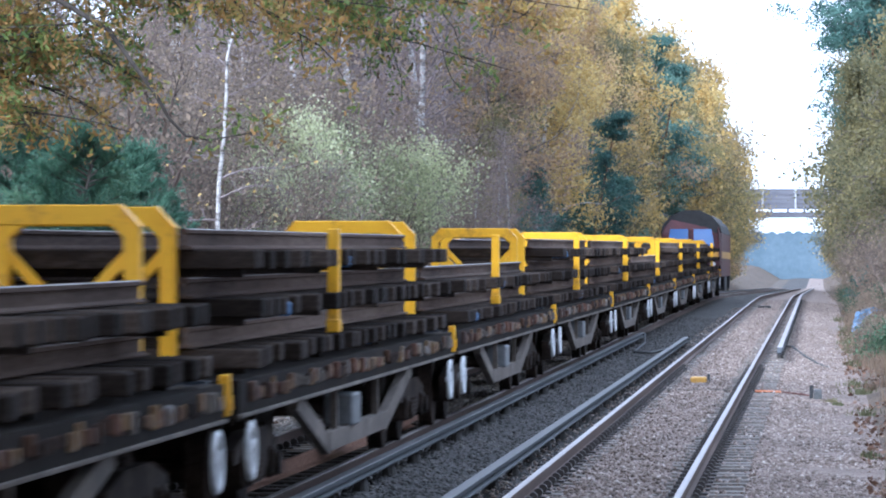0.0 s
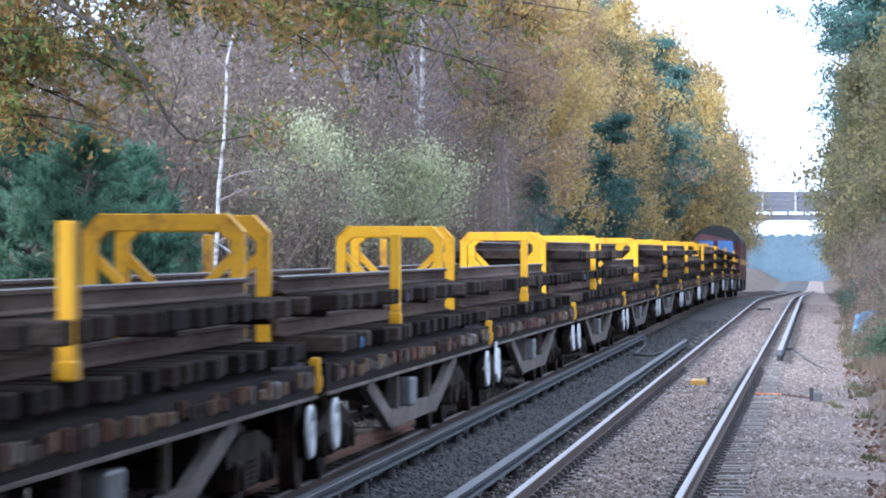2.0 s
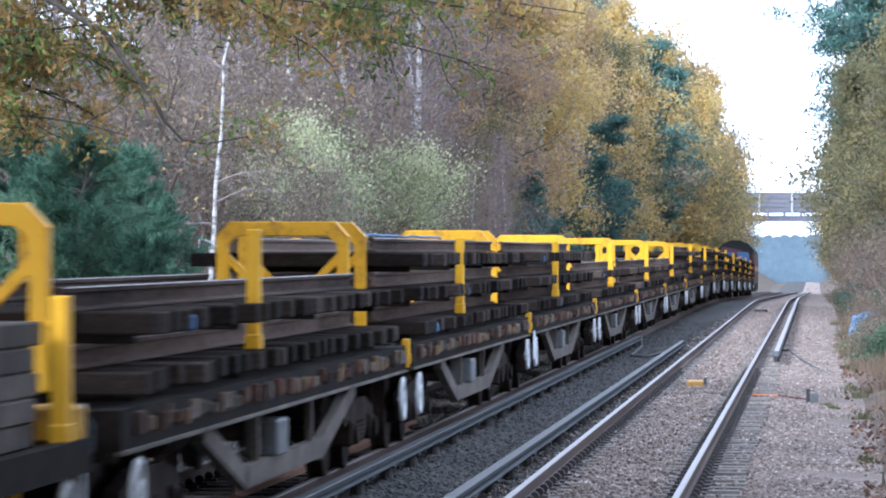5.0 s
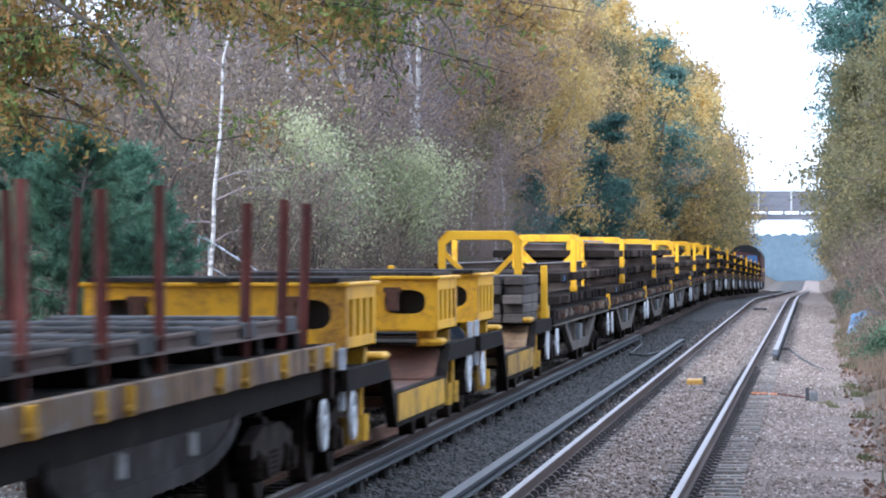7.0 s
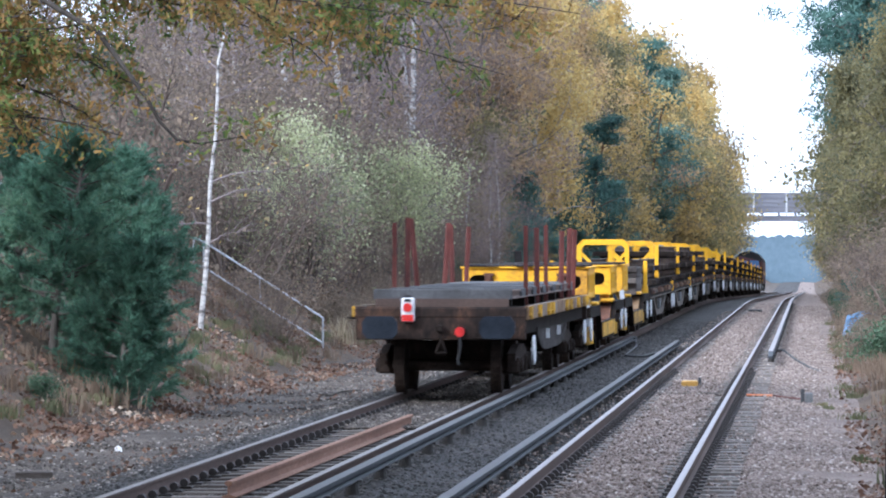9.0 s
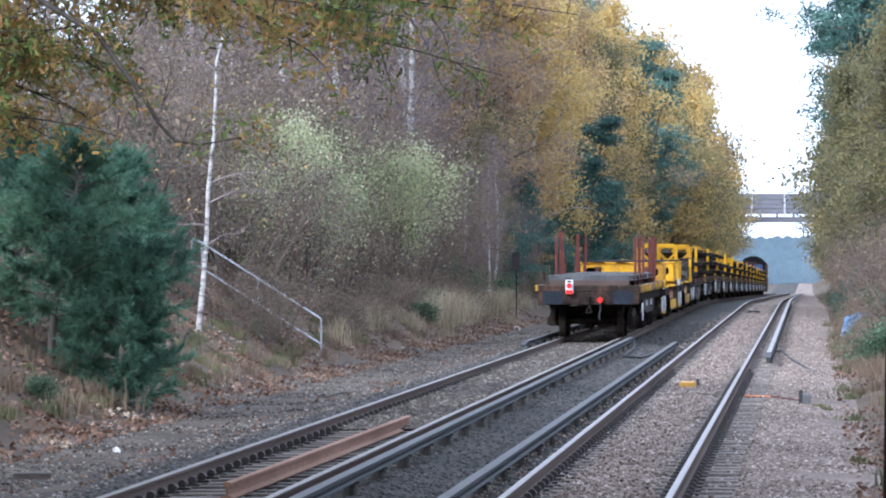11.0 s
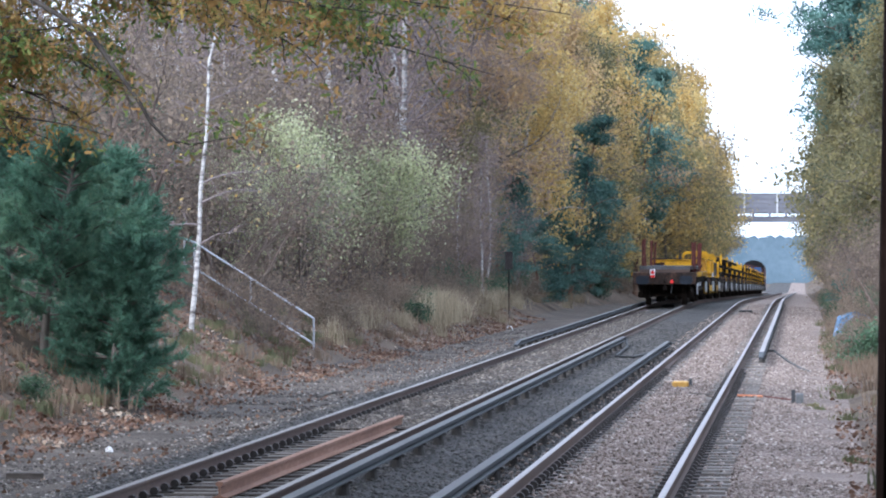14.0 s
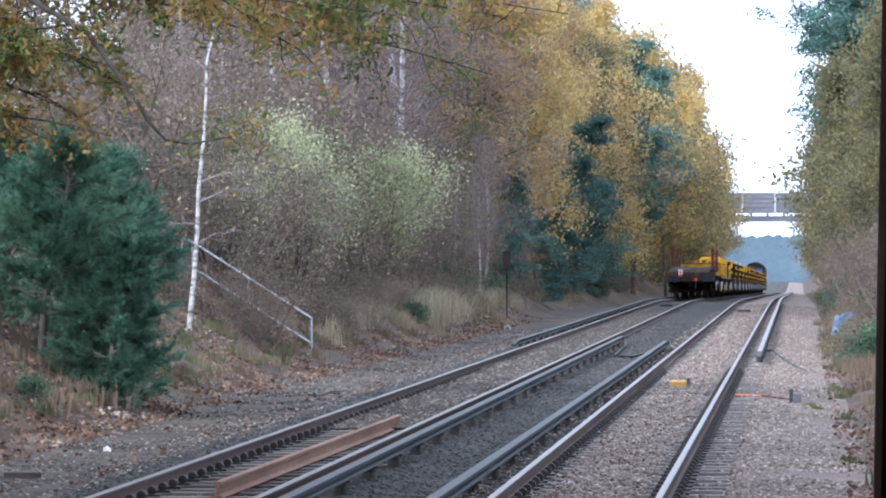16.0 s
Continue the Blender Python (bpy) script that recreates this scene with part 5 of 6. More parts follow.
    for x in (-1.3, 1.3):
        hand_wheel(w, x, 1.15, 0.66)
        hand_wheel(w, x, length - 1.15, 0.66)
    for s in (-1, 1):
        for y in (2.6, length - 2.6):
            for dy in (-0.5, 0.5):
                bm = bmesh.new()
                tube(bm, (s * 1.16, y + dy, 0.34), (s * 1.16, y + dy, 0.60), 0.095, seg=10)
                tube(bm, (s * 1.16, y + dy, 0.60), (s * 1.16, y + dy, 0.92), 0.04, seg=8)
                part("damper", bm, "yellow_dirty", w, "yellow damper")
    return w


def make_loco():
    w = thing("locomotive", "dirty maroon diesel freight locomotive with a gold band", "locomotive")
    L = 21.3
    sec = [(-1.32, 0.95), (-1.32, 2.85), (-1.22, 3.2), (-0.85, 3.62), (-0.35, 3.82), (0.35, 3.82), (0.85, 3.62), (1.22, 3.2), (1.32, 2.85), (1.32, 0.95)]
    bm = bmesh.new()
    prism(bm, sec, 0.9, L - 0.9, "y")
    part("body", bm, ["maroon"], w)
    bm = bmesh.new()
    prism(bm, [(-1.335, 2.86), (-1.235, 3.21), (-0.86, 3.635), (-0.355, 3.835), (0.355, 3.835), (0.86, 3.635), (1.235, 3.21), (1.335, 2.86)], 0.72, L - 0.72, "y")
    part("roof", bm, "black", w, "sooty black roof")
    for y0, s in ((0.9, -1), (L - 0.9, 1)):
        bm = bmesh.new()
        top = [(x * 0.99, z) for x, z in sec]
        n = len(top)
        a = [bm.verts.new((x, y0, z)) for x, z in top]
        b = [bm.verts.new((x * (0.98 if z < 1.0 else 0.94), y0 + s * (0.45 if z < 3 else 0.12), z * (1.0 if z < 3 else 0.985))) for x, z in top]
        bm.faces.new(b)
        for i in range(n):
            bm.faces.new((a[i], b[i], b[(i + 1) % n], a[(i + 1) % n]))
        bmesh.ops.recalc_face_normals(bm, faces=bm.faces)
        cab = part("cab", bm, "maroon", w, "maroon driving cab end")
        for x0, x1 in ((-1.02, -0.12), (0.12, 1.02)):
            bm = bmesh.new()
            prism(bm, [(x0, 2.30), (x1, 2.30), (x1 - (0.12 if x0 > 0 else 0), 3.02), (x0 + (0.12 if x0 < 0 else 0), 3.02)], y0 + s * 0.44, y0 + s * 0.47, "y")
            part("windscreen", bm, "glass", cab, "windscreen with the sky's blue put into its colour")
        bm = bmesh.new()
        box(bm, -1.2, 1.2, y0 + s * 0.455 - 0.012, y0 + s * 0.455 + 0.012, 1.72, 2.02)
        part("band", bm, "gold_band", cab, "faded gold band")
        for x in (-0.95, 0.95):
            bm = bmesh.new()
            tube(bm, (x, y0 + s * 0.44, 1.5), (x, y0 + s * 0.50, 1.5), 0.12, seg=14)
            part("headlight", bm, "white", cab)
        buffers(w, y0 + s * 0.46, s)
        bm = bmesh.new()
        box(bm, -1.28, 1.28, y0 + s * 0.2 - 0.28, y0 + s * 0.2 + 0.28, 0.35, 0.96, 0.03)
        part("valance", bm, "black", w)
    for s in (-1, 1):
        bm = bmesh.new()
        box(bm, s * 1.328 - 0.006, s * 1.328 + 0.006, 1.0, L - 1.0, 1.75, 2.05)
        part("band", bm, "gold_band", w, "faded gold band")
        bm = bmesh.new()
        box(bm, s * 1.2 - 0.1, s * 1.2 + 0.1, 8.2, 13.0, 0.3, 0.94, 0.03)
        part("fuel_tank", bm, "black", w)
    bm = bmesh.new()
    box(bm, -0.32, 0.32, 3.0, L - 3.0, 3.80, 3.88, 0.01)
    part("roof_grille", bm, "black", w)
    make_bogie(w, 4.0)
    make_bogie(w, L - 4.0)
    return w


def running(ob, offset, length):
    MOVERS.append((ob, offset, length))
    return ob


# from the tail forwards
running(make_flat(), 0.0, 19.0)
running(make_well(16.1, True), 19.2, 16.1)
running(make_well(16.1, False), 35.3, 16.1)
salmon = make_salmon()
panels = [make_panel(s) for s in (1, 2, 3)]
used = [False, False, False]
WAGONS = 14
rt = random.Random(21)
for i in range(WAGONS):
    off = 52.0 + i * PITCH
    wagon = running(salmon if i == 0 else copy_thing(salmon, pose(0, 0, 0)), off, PITCH)
    if i in (2, 5):
        bm = bmesh.new()
        box(bm, 1.29, 1.31, 0.45, 0.75, 0.55, 0.98, 0.004)
        part("data_plate", bm, "white", wagon, "scuffed white data plate")
    layers = (2, 3, 3, 2, 2, 2, 3, 2, 3, 3, 2, 3, 3, 3, 3)[i]
    for k in range(layers):
        j = (i + k) % 3
        p = panels[j] if not used[j] else copy_thing(panels[j], pose(0, 0, 0))
        used[j] = True
        running(p, (off + 1.15 + rt.uniform(-0.05, 0.05), 1.285 + k * 0.38), 17.7)
rope_path = Wood()
rope_path.limb([(0.62 + 0.05 * math.sin(k * 0.9), k * 0.9, 0.012 * (k % 2)) for k in range(13)], 0.016, 0.016, 6)
rope = tagged(rope_path.put("blue_rope", "blue", None), "blue lashing rope lying along the stacked track", "rope")
running(rope, (52.0 + PITCH + 1.4, 1.285 + 0.76 + 0.335), 10.8)
running(make_loco(), 52.0 + WAGONS * PITCH, 21.3)


def motions():
    """The whole train runs away along the left track at a steady speed."""
    times = [0.5 * i for i in range(33)]
    for ob, off, length in MOVERS:
        d, up = off if isinstance(off, tuple) else (off, 0.0)
        rows = []
        for t in times:
            y = TAIL_AT_9 + SPEED * (t - 9.0) + d
            za, zb = fall(y), fall(y + length)
            rows.append((t, pose(LEFT, y, za + up, math.degrees(math.atan2(zb - za, length)), 0, 0)))
        walk(ob, rows)
# ---- far distance ----
bm = bmesh.new()
rngd = random.Random(3)
pts = [(-260, -30)]
x = -260.0
while x < 260:
    pts.append((x, 6.2 + 0.3 * noise.noise(Vector((x * 0.2, 0, 0))) + rngd.uniform(-0.6, 0.6)))
    x += 0.9
pts.append((260, -30))
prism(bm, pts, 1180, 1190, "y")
# Aerial haze is mixed straight into the woodland's blue colours.
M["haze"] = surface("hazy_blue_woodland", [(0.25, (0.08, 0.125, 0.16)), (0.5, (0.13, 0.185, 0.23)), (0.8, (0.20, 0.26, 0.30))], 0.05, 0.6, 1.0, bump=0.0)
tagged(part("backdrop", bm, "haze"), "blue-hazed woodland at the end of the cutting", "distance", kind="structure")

# ---- overbridge ----
def build_bridge():
    y, lo, hi = 430.0, 5.14, 7.9
    b = thing("overbridge", "grey steel road bridge with panelled parapet over the line", "bridge", kind="structure")
    for dy in (0.0, 7.0):
        bm = bmesh.new()
        box(bm, -16, 22, y + dy, y + dy + 0.3, lo, lo + 0.45, 0.02)
        box(bm, -16, 22, y + dy - 0.05, y + dy + 0.35, lo + 0.42, lo + 0.5)
        part("girder", bm, "bridge", b)
        bm = bmesh.new()
        box(bm, -16, 22, y + dy + 0.1, y + dy + 0.2, lo + 0.84, hi)
        for k in range(5):
            box(bm, -16, 22, y + dy + 0.05, y + dy + 0.1, lo + 0.9 + k * 0.44, lo + 0.98 + k * 0.44)
        part("parapet", bm, "bridge", b, "ribbed parapet panels in haze-paled grey")
    bm = bmesh.new()
    box(bm, -16, 22, y + 0.3, y + 7.0, lo + 0.2, lo + 0.42)
    part("bridge_deck", bm, "bridge", b)
    first = None
    for i in range(-4, 6):
        x = -0.16 + i * 3.2
        if first is None:
            bm = bmesh.new()
            box(bm, -0.09, 0.09, -0.06, 0.04, lo + 0.45, hi + 0.1, 0.01)
            first = part("parapet_post", bm, "bridge_light", b, "pale upright strip")
            first.matrix_basis = pose(x, y, 0)
        else:
            again(first, pose(x, y, 0), b)
    first = None
    for i in range(-8, 12):
        x = -0.9 + i * 1.6
        if first is None:
            bm = bmesh.new()
            box(bm, -0.12, 0.12, 0.05, 0.25, lo + 0.5, lo + 0.85)
            first = part("bearer", bm, "bridge", b)
            first.matrix_basis = pose(x, y, 0)
        else:
            again(first, pose(x, y, 0), b)
    for x0, x1 in ((-15.5, -10.5), (13.5, 19)):
        bm = bmesh.new()
        box(bm, x0, x1, y - 0.2, y + 7.4, -4.5, lo, 0.05)
        part("abutment", bm, "concrete", b, "plain abutment")


build_bridge()

# ---- lineside things ----
def build_handrail():
    h = thing("handrail", "galvanised two-bar handrail climbing the bank", "handrail")
    y = 100.0
    for x, top in ((-5.70, 0.69), (-7.15, 1.60), (-8.45, 2.45), (-8.68, 2.52)):
        bm = bmesh.new()
        tube(bm, (x, y, ground_z(x, y) - 0.3), (x, y, top), 0.024, seg=8)
        part("upright", bm, "galv", h)
    for dz in (0.0, -0.58):
        bm = bmesh.new()
        tube(bm, (-5.70, y, 0.68 + dz), (-8.45, y, 2.42 + dz), 0.024, seg=8)
        part("rail_bar", bm, "galv", h, "pale worn handrail bar")
    for dz in (0.0, -0.58):
        bm = bmesh.new()
        tube(bm, (-8.45, y, 2.42 + dz), (-8.68, y, 2.50 + dz), 0.028, seg=8)
        part("end_bar", bm, "galv", h)
    s = thing("bank_steps", "timber-edged earth steps up the bank", "steps", kind="structure")
    for i in range(11):
        x = -5.9 - i * 0.29
        bm = bmesh.new()
        z = ground_z(x, y + 0.7)
        box(bm, x - 0.3, x, y + 0.15, y + 1.15, z - 0.2, z + 0.05, 0.01)
        part("step", bm, "timber", s)


build_handrail()


def simple(name, label, category, bm, mat, m=None):
    o = part(name, bm, mat)
    if m is not None:
        o.matrix_basis = m
    tagged(o, label, category)
    return o


# spare rail lying between the left rails
bm = bmesh.new()
prism(bm, [(u, 0.159 + v) for u, v in RAIL], 0.0, 17.4, "y")
simple("spare_rail", "loose orange-rusted rail lying on the sleepers", "rail", bm, "rust_rail", pose(-0.15, 41.9, -0.16, 0, 0, -0.56))

# yellow track magnet with dark bracket
mg = thing("track_magnet", "small yellow train-stop box bolted between the rails", "track equipment")
bm = bmesh.new()
box(bm, -0.15, 0.13, -0.25, 0.25, -0.20, -0.05, 0.02)
part("case", bm, "gold_band", mg)
bm = bmesh.new()
prism(bm, [(-0.2, -0.2), (0.2, -0.2), (0.05, 0.0), (-0.05, 0.0)], 0.14, 0.19)
part("bracket", bm, "black", mg)
mg.matrix_basis = pose(3.32, 76.9, 0)

bm = bmesh.new()
tube(bm, (2.9, 72.7, -0.15), (3.95, 72.7, -0.15), 0.025, seg=8)
simple("track_cable", "pale cable duct laid across the sleepers", "cable", bm, "concrete")
bm = bmesh.new()
tube(bm, (4.36, 72.7, -0.16), (4.78, 72.6, -0.17), 0.018, seg=10)
simple("cable_pipe", "short orange plastic pipe on the ballast", "pipe", bm, "orange_pipe")
bm = bmesh.new()
tube(bm, (4.80, 72.6, -0.17), (5.25, 71.8, -0.2), 0.012, seg=6)
simple("thin_cable", "thin reddish cable across the ballast", "cable", bm, "stake")

pg = thing("cable_box", "small grey lineside cable box on the ballast", "track equipment")
bm = bmesh.new()
box(bm, -0.01, 0.12, -0.1, 0.1, -0.28, -0.09, 0.015)
part("case", bm, "grey_box", pg)
bm = bmesh.new()
prism(bm, [(-0.12, -0.28), (0.12, -0.28), (0.1, -0.04), (-0.02, -0.03)], -0.08, -0.015)
part("stake", bm, "black", pg)
pg.matrix_basis = pose(5.33, 71.6, 0)


def cable(name, label, pts, r=0.022):
    w = Wood()
    pts = np.array(pts, dtype=float)
    t = np.linspace(0, len(pts) - 1, 18)
    i = np.minimum(t.astype(int), len(pts) - 2)
    f = (t - i)[:, None]
    f = f * f * (3 - 2 * f)
    w.limb(pts[i] * (1 - f) + pts[i + 1] * f, r, r, 7)
    return tagged(w.put(name, "black", None), label, "cable")


cable("feed_cable", "black cable snaking between conductor rail ends", [(0.98, 111.5, 0.0), (1.15, 108, -0.13), (1.25, 99, -0.15), (1.6, 99.5, -0.18), (1.9, 103, -0.16), (2.2, 105.5, -0.08)], 0.03)
cable("feed_cable", "black cable lying across the ballast", [(4.62, 104, -0.12), (4.75, 107, -0.2), (5.1, 98, -0.22), (5.4, 93, -0.26), (5.65, 91, -0.3)], 0.03)
bm = bmesh.new()
box(bm, -0.26, 0.26, -0.35, 0.35, -0.2, -0.06, 0.03)
simple("track_unit", "low dark equipment case between the rails", "track equipment", bm, "black", pose(3.27, 171, 0))
bm = bmesh.new()
box(bm, -0.26, 0.26, -0.35, 0.35, -0.2, -0.04, 0.03)
simple("track_unit", "low dark equipment case beside the rail", "track equipment", bm, "black", pose(-0.25, 188, -0.01))
bm = bmesh.new()
box(bm, -0.22, 0.22, -0.06, 0.06, 0, 0.10, 0.01)
simple("timber_offcut", "dark offcut of old timber on the gravel", "timber", bm, "timber", pose(-3.62, 50.8, -0.47, 0, 0, 8))
bm = bmesh.new()
bmesh.ops.create_icosphere(bm, subdivisions=1, radius=0.06)
for v in bm.verts:
    v.co *= 1 + 0.3 * noise.noise(v.co * 20)
simple("white_stone", "single bright white stone on the gravel", "stone", bm, "white", pose(-3.7, 57.6, -0.42))
w_ = Wood()
w_.limb([(-3.3, 79, -0.42), (-3.15, 80, -0.36), (-2.95, 82, -0.40)], 0.03, 0.012, 6)
tagged(w_.put("fallen_branch", "bark", None), "dark broken branch on the gravel", "branch")
bm = bmesh.new()
n = 14
for i in range(n):
    a, b = math.pi * i / n, math.pi * (i + 1) / n
    tube(bm, (0.1 * math.cos(a), 0, 0.16 * math.sin(a)), (0.1 * math.cos(b), 0, 0.16 * math.sin(b)), 0.012, seg=6)
simple("wire_hoop", "pale wire hoop standing in the verge", "hoop", bm, "white", pose(-4.4, 148, -0.45))

sg = thing("marker_post", "grey lineside marker board on a short post", "sign")
bm = bmesh.new()
tube(bm, (0, 0, -0.6), (0, 0, 1.7), 0.02, seg=8)
part("post", bm, "frame", sg)
bm = bmesh.new()
box(bm, -0.14, 0.14, -0.05, -0.03, 1.55, 2.2, 0.006)
part("board", bm, "slab", sg)
sg.matrix_basis = pose(-5.35, 162, 0)

# rust-brown post close to the camera
ps = thing("steel_post", "dark rust-brown steel post close by", "post")
bm = bmesh.new()
box(bm, 0.0, 0.02, -0.08, 0.08, -2.6, 3.2, 0.003)
box(bm, 0.16, 0.18, -0.08, 0.08, -2.6, 3.2, 0.003)
box(bm, 0.02, 0.16, -0.008, 0.008, -2.6, 3.2)
part("shaft", bm, "post_rust", ps)
ps.matrix_basis = pose(5.632, 12.0, 2.2, 0, 1.0, 0)

# blue plastic caught in the right-hand scrub
bm = bmesh.new()
bmesh.ops.create_grid(bm, x_segments=8, y_segments=8, size=0.5, matrix=pose(0, 0, 0, 60, 0, 0))
for v in bm.verts:
    v.co += Vector((0.25 * v.co.z, 0.2 * noise.noise(v.co * 3), -0.3 * abs(v.co.x)))
bmesh.ops.solidify(bm, geom=bm.faces, thickness=0.01)
simple("blue_sheet", "crumpled faded blue plastic sheet in the scrub", "litter", bm, "faded_sheet", pose(6.85, 128, 0.05))


# ---- grass, fallen leaves, ballast: what nobody could count ----
def blades(name, label, spots, rng, mat, tall=0.6, n=70):
    v, f = [], []
    for x, y, k in spots:
        z = ground_z(x, y)
        for _ in range(n):
            a = rng.uniform(0, 2 * math.pi)
            r = abs(rng.normal()) * 0.25 * k
            bx, by = x + r * math.cos(a), y + r * math.sin(a)
            h = tall * k * rng.uniform(0.5, 1.1)
            lx, ly = rng.normal() * 0.35 * h, rng.normal() * 0.35 * h
            w = 0.008
            i = len(v)
            v += [(bx - w, by, z - 0.05), (bx + w, by, z - 0.05), (bx + lx * 0.4 + w * 0.7, by + ly * 0.4, z + h * 0.6), (bx + lx * 0.4 - w * 0.7, by + ly * 0.4, z + h * 0.6), (bx + lx, by + ly, z + h)]
            f += [(i, i + 1, i + 2), (i, i + 2, i + 3), (i + 3, i + 2, i + 4)]
    tagged(quick(name, v, f, mat, None), label, "grass", kind="stuff")


rng = np.random.default_rng(8)
blades("dry_grass", "bleached dry grass tufts along the bank foot", [(-5.9 + rng.normal() * 0.35, y, rng.uniform(0.6, 1.25)) for y in rng.uniform(103, 220, 45)] + [(-5.9, 136 + rng.normal() * 2, 1.8) for _ in range(18)] + [(-6.0, 160 + rng.normal() * 3, 1.4) for _ in range(8)], rng, "grass")
blades("green_weeds", "green weeds at the ballast edge", [(6.0 + abs(rng.normal()) * 0.5, y, rng.uniform(0.3, 0.7)) for y in rng.uniform(44, 150, 26)] + [(5.6, 70.6, 0.28), (5.68, 69.5, 0.22)] + [(-5.5 - abs(rng.normal()) * 1.2, y, rng.uniform(0.3, 0.7)) for y in rng.uniform(46, 110, 130)], rng, "weed", 0.3)
blades("dead_stems", "brown dead grass and bracken on the bank", [(-5.4 - abs(rng.normal()) * 2.2, y, rng.uniform(0.4, 1.0)) for y in rng.uniform(60, 150, 170)] + [(6.3 + abs(rng.normal()) * 0.8, y, rng.uniform(0.4, 1.0)) for y in rng.uniform(60, 170, 110)], rng, "dead", 0.38, 45)


def litter(name, label, n, xa, xb, ya, yb, rng, size=0.075):
    x, y = rng.uniform(xa, xb, n), ya + (yb - ya) * rng.random(n) ** 1.25
    keep = np.array([noise.noise(Vector((a * 0.7, b * 0.25, 3.0))) > -0.42 + 0.5 * rng.random() for a, b in zip(x, y)])
    x, y = x[keep], y[keep]
    z = np.array([ground_z(a, b) for a, b in zip(x, y)]) + 0.03 + 0.03 * rng.random(len(x))
    v, f = cards(np.stack([x, y, z], 1), size, rng, 0.75, 1.3)
    tagged(quick(name, v, f, "litter", None), label, "leaves", kind="stuff")


litter("fallen_leaves", "fallen russet and pale leaves on the bank", 60000, -10.5, -4.4, 46, 170, rng, 0.055)
litter("fallen_leaves", "scattered fallen leaves beside the ballast", 4500, 5.9, 7.6, 44, 130, rng, 0.05)
litter("fallen_leaves", "scattered pale leaves on the gravel", 1800, -4.8, -2.0, 44, 130, rng, 0.04)


def stones(name, label, n, xa, xb, ya, yb, mat, lo, hi, rng, lift=0.0):
    base = np.array([(1, 0, 0), (-1, 0, 0), (0, 1, 0), (0, -1, 0), (0, 0, 1), (0, 0, -1)], dtype=float)
    tri = np.array([(0, 2, 4), (2, 1, 4), (1, 3, 4), (3, 0, 4), (2, 0, 5), (1, 2, 5), (3, 1, 5), (0, 3, 5)])
    x, y = rng.uniform(xa, xb, n), ya + (yb - ya) * rng.random(n) ** 1.5
    z = np.array([ground_z(a, b) for a, b in zip(x, y)]) + lift
    r = rng.uniform(lo, hi, (n, 1, 1)) * rng.uniform(0.6, 1.25, (n, 6, 1))
    q = rng.normal(size=(n, 3, 3))
    q, _ = np.linalg.qr(q)
    v = np.einsum("ij,njk->nik", base, q) * r * np.array([1.15, 1.15, 0.85]) + np.stack([x, y, z], 1)[:, None]
    f = tri[None] + (np.arange(n) * 6)[:, None, None]
    tagged(quick(name, v.reshape(-1, 3), f.reshape(-1, 3), mat, None), label, "ballast", kind="stuff")


stones("ballast_stones", "pale pinkish granite ballast about the right-hand rails", 85000, 2.75, 6.15, 38, 200, "pale_stones", 0.012, 0.031, rng)
stones("ballast_stones", "loose chips kicked over the concrete sleepers", 6500, 2.1, 4.75, 38, 170, "pale_stones", 0.012, 0.028, rng, 0.035)
stones("dark_ballast_stones", "oil-darkened ballast between the tracks", 28000, -1.9, 2.7, 38, 150, "dark_stones", 0.014, 0.034, rng)
M["brown_stones"] = stones_material("brown_dusted_chips", [(0.0, (0.035, 0.028, 0.023)), (0.5, (0.088, 0.072, 0.060)), (0.85, (0.15, 0.124, 0.104)), (1.0, (0.30, 0.26, 0.22))])
stones("brown_ballast_stones", "brown-dusted ballast heaped between the left rails", 16000, -0.9, 0.5, 58, 170, "brown_stones", 0.016, 0.036, rng, 0.065)
stones("cess_stones", "dusty grey stones along the cess", 22000, -5.2, -1.8, 40, 150, "grey_stones", 0.012, 0.034, rng)

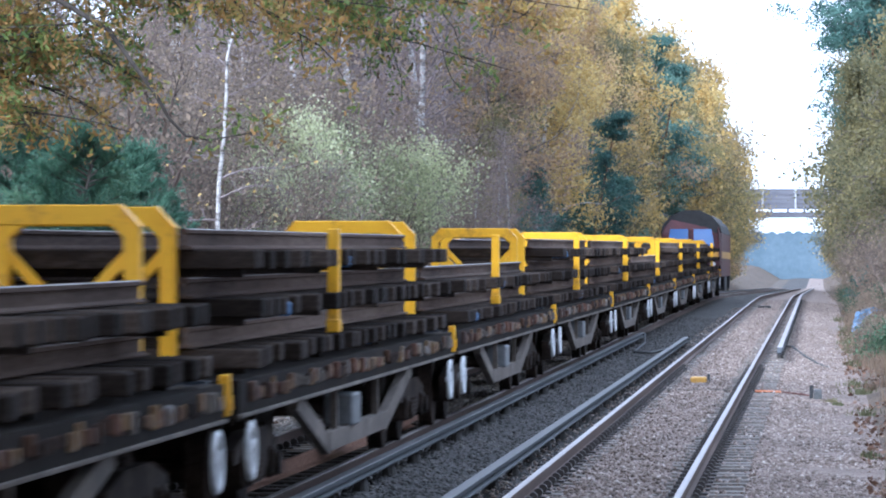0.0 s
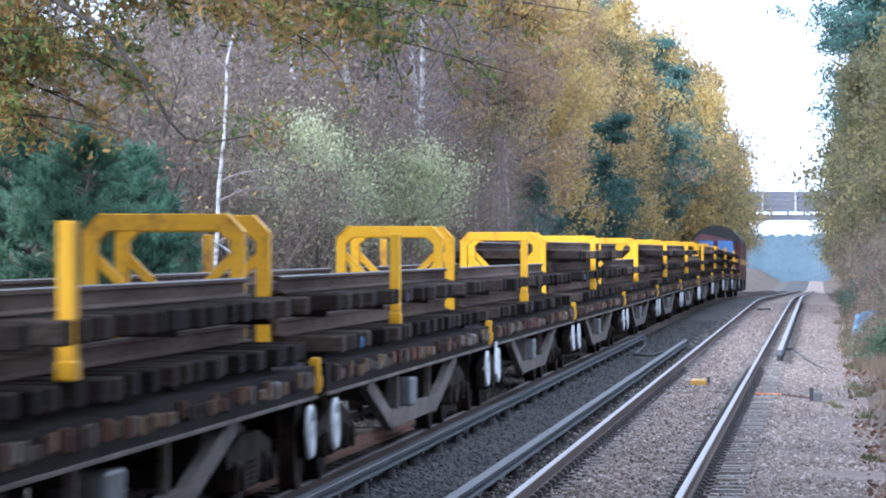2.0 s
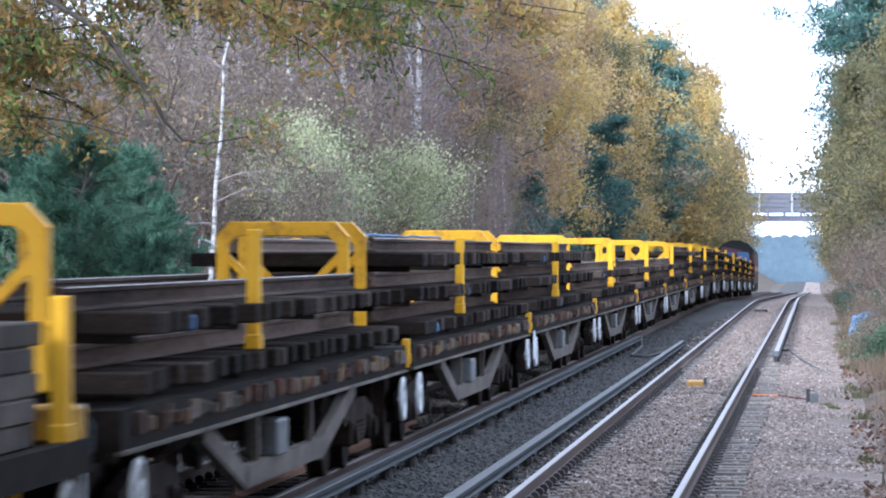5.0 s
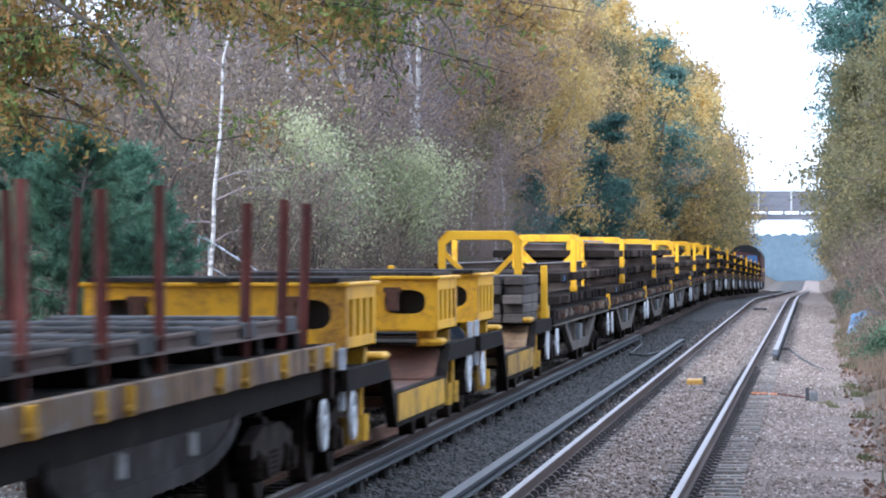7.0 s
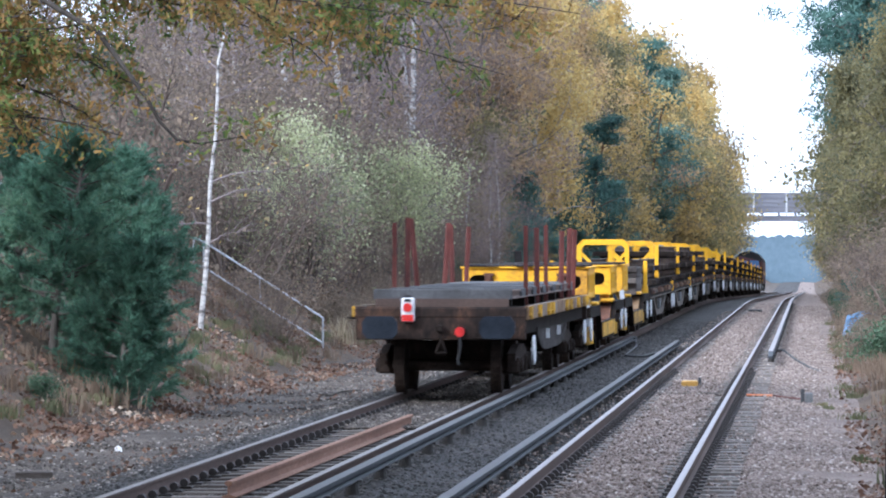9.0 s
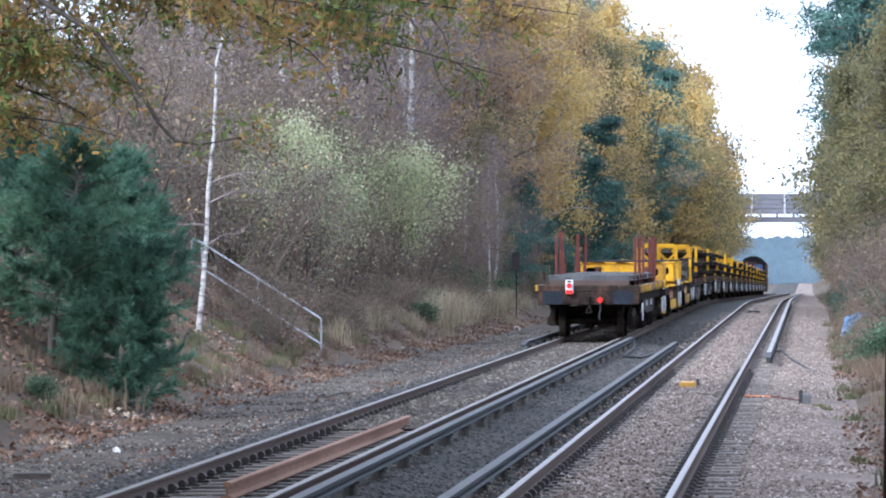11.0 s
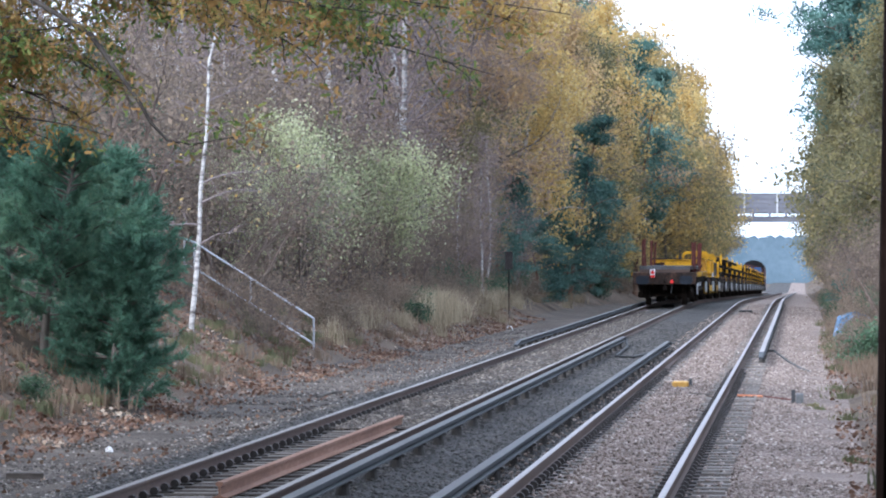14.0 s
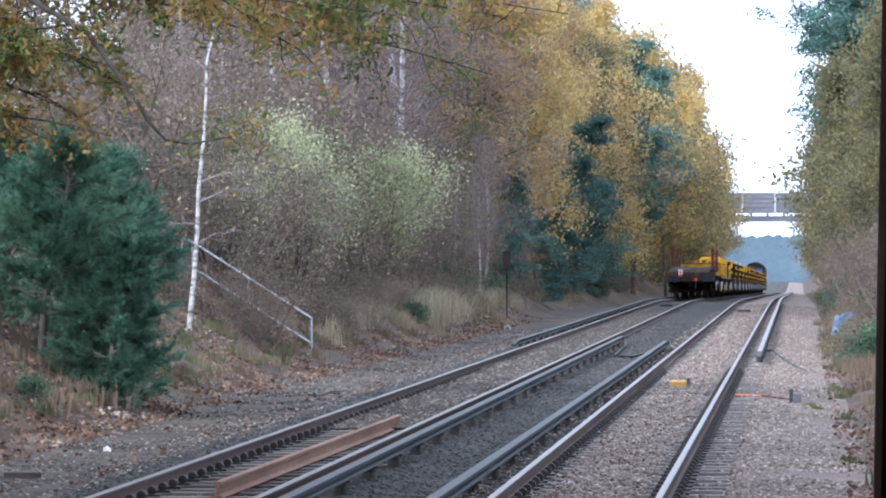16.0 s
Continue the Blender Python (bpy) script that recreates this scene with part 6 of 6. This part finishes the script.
# ---- pieces of the tracks: sleepers, fastenings, insulators ----
bm = bmesh.new()
prism(bm, [(-0.14, -0.26), (0.14, -0.26), (0.115, -0.166), (-0.115, -0.166)], -1.27, 1.27)
conc = part("sleeper", bm, "concrete", tracks[1])
bm = bmesh.new()
box(bm, -1.29, 1.29, -0.125, 0.125, -0.28, -0.166, 0.01)
wood_s = part("sleeper", bm, "timber", tracks[0])
rs = random.Random(2)
SLEEPER = 0.708
for proto, cx, tr in ((conc, RIGHT, tracks[1]), (wood_s, LEFT, tracks[0])):
    for i in range(240):
        y = 36.0 + i * SLEEPER + rs.uniform(-0.02, 0.02)
        m = pose(cx + rs.uniform(-0.02, 0.02), y, fall(y) + (rs.uniform(-0.014, 0.0) if tr is tracks[1] else rs.uniform(-0.012, 0.002)), 0, 0, rs.uniform(-0.4, 0.4))
        if i == 0:
            proto.matrix_basis = m
        else:
            again(proto, m, tr)
# fastenings: round spring clips on a base plate
bm = bmesh.new()
box(bm, -0.19, 0.19, -0.08, 0.08, -0.17, -0.150, 0.005)
for s in (-1, 1):
    tube(bm, (s * 0.105, -0.05, -0.115), (s * 0.105, 0.05, -0.115), 0.042, seg=9)
clip = part("rail_clip", bm, "clip", tracks[0])
firstc = True
for cx, tr in ((LEFT, tracks[0]), (RIGHT, tracks[1])):
    for i in range(72):
        y = 36.0 + i * SLEEPER
        for s in (-1, 1):
            m = pose(cx + s * GAUGE, y, 0)
            if firstc:
                clip.matrix_basis = m
                firstc = False
            else:
                again(clip, m, tr)
# insulator pots under the conductor rails
bm = bmesh.new()
tube(bm, (0, 0, -0.20), (0, 0, -0.03), 0.085, 0.055, seg=10)
box(bm, -0.1, 0.1, -0.08, 0.08, -0.045, -0.02)
pot = None
for c, x, y0, y1 in POTS:
    y = max(y0 + 0.8, 37.0)
    while y < min(y1 - 0.3, 190.0):
        if pot is None:
            pot = part("insulator", bm, "pot", c)
            pot.matrix_basis = pose(x, y, fall(y))
        else:
            again(pot, pose(x, y, fall(y)), c)
        y += SLEEPER * 4


motions()
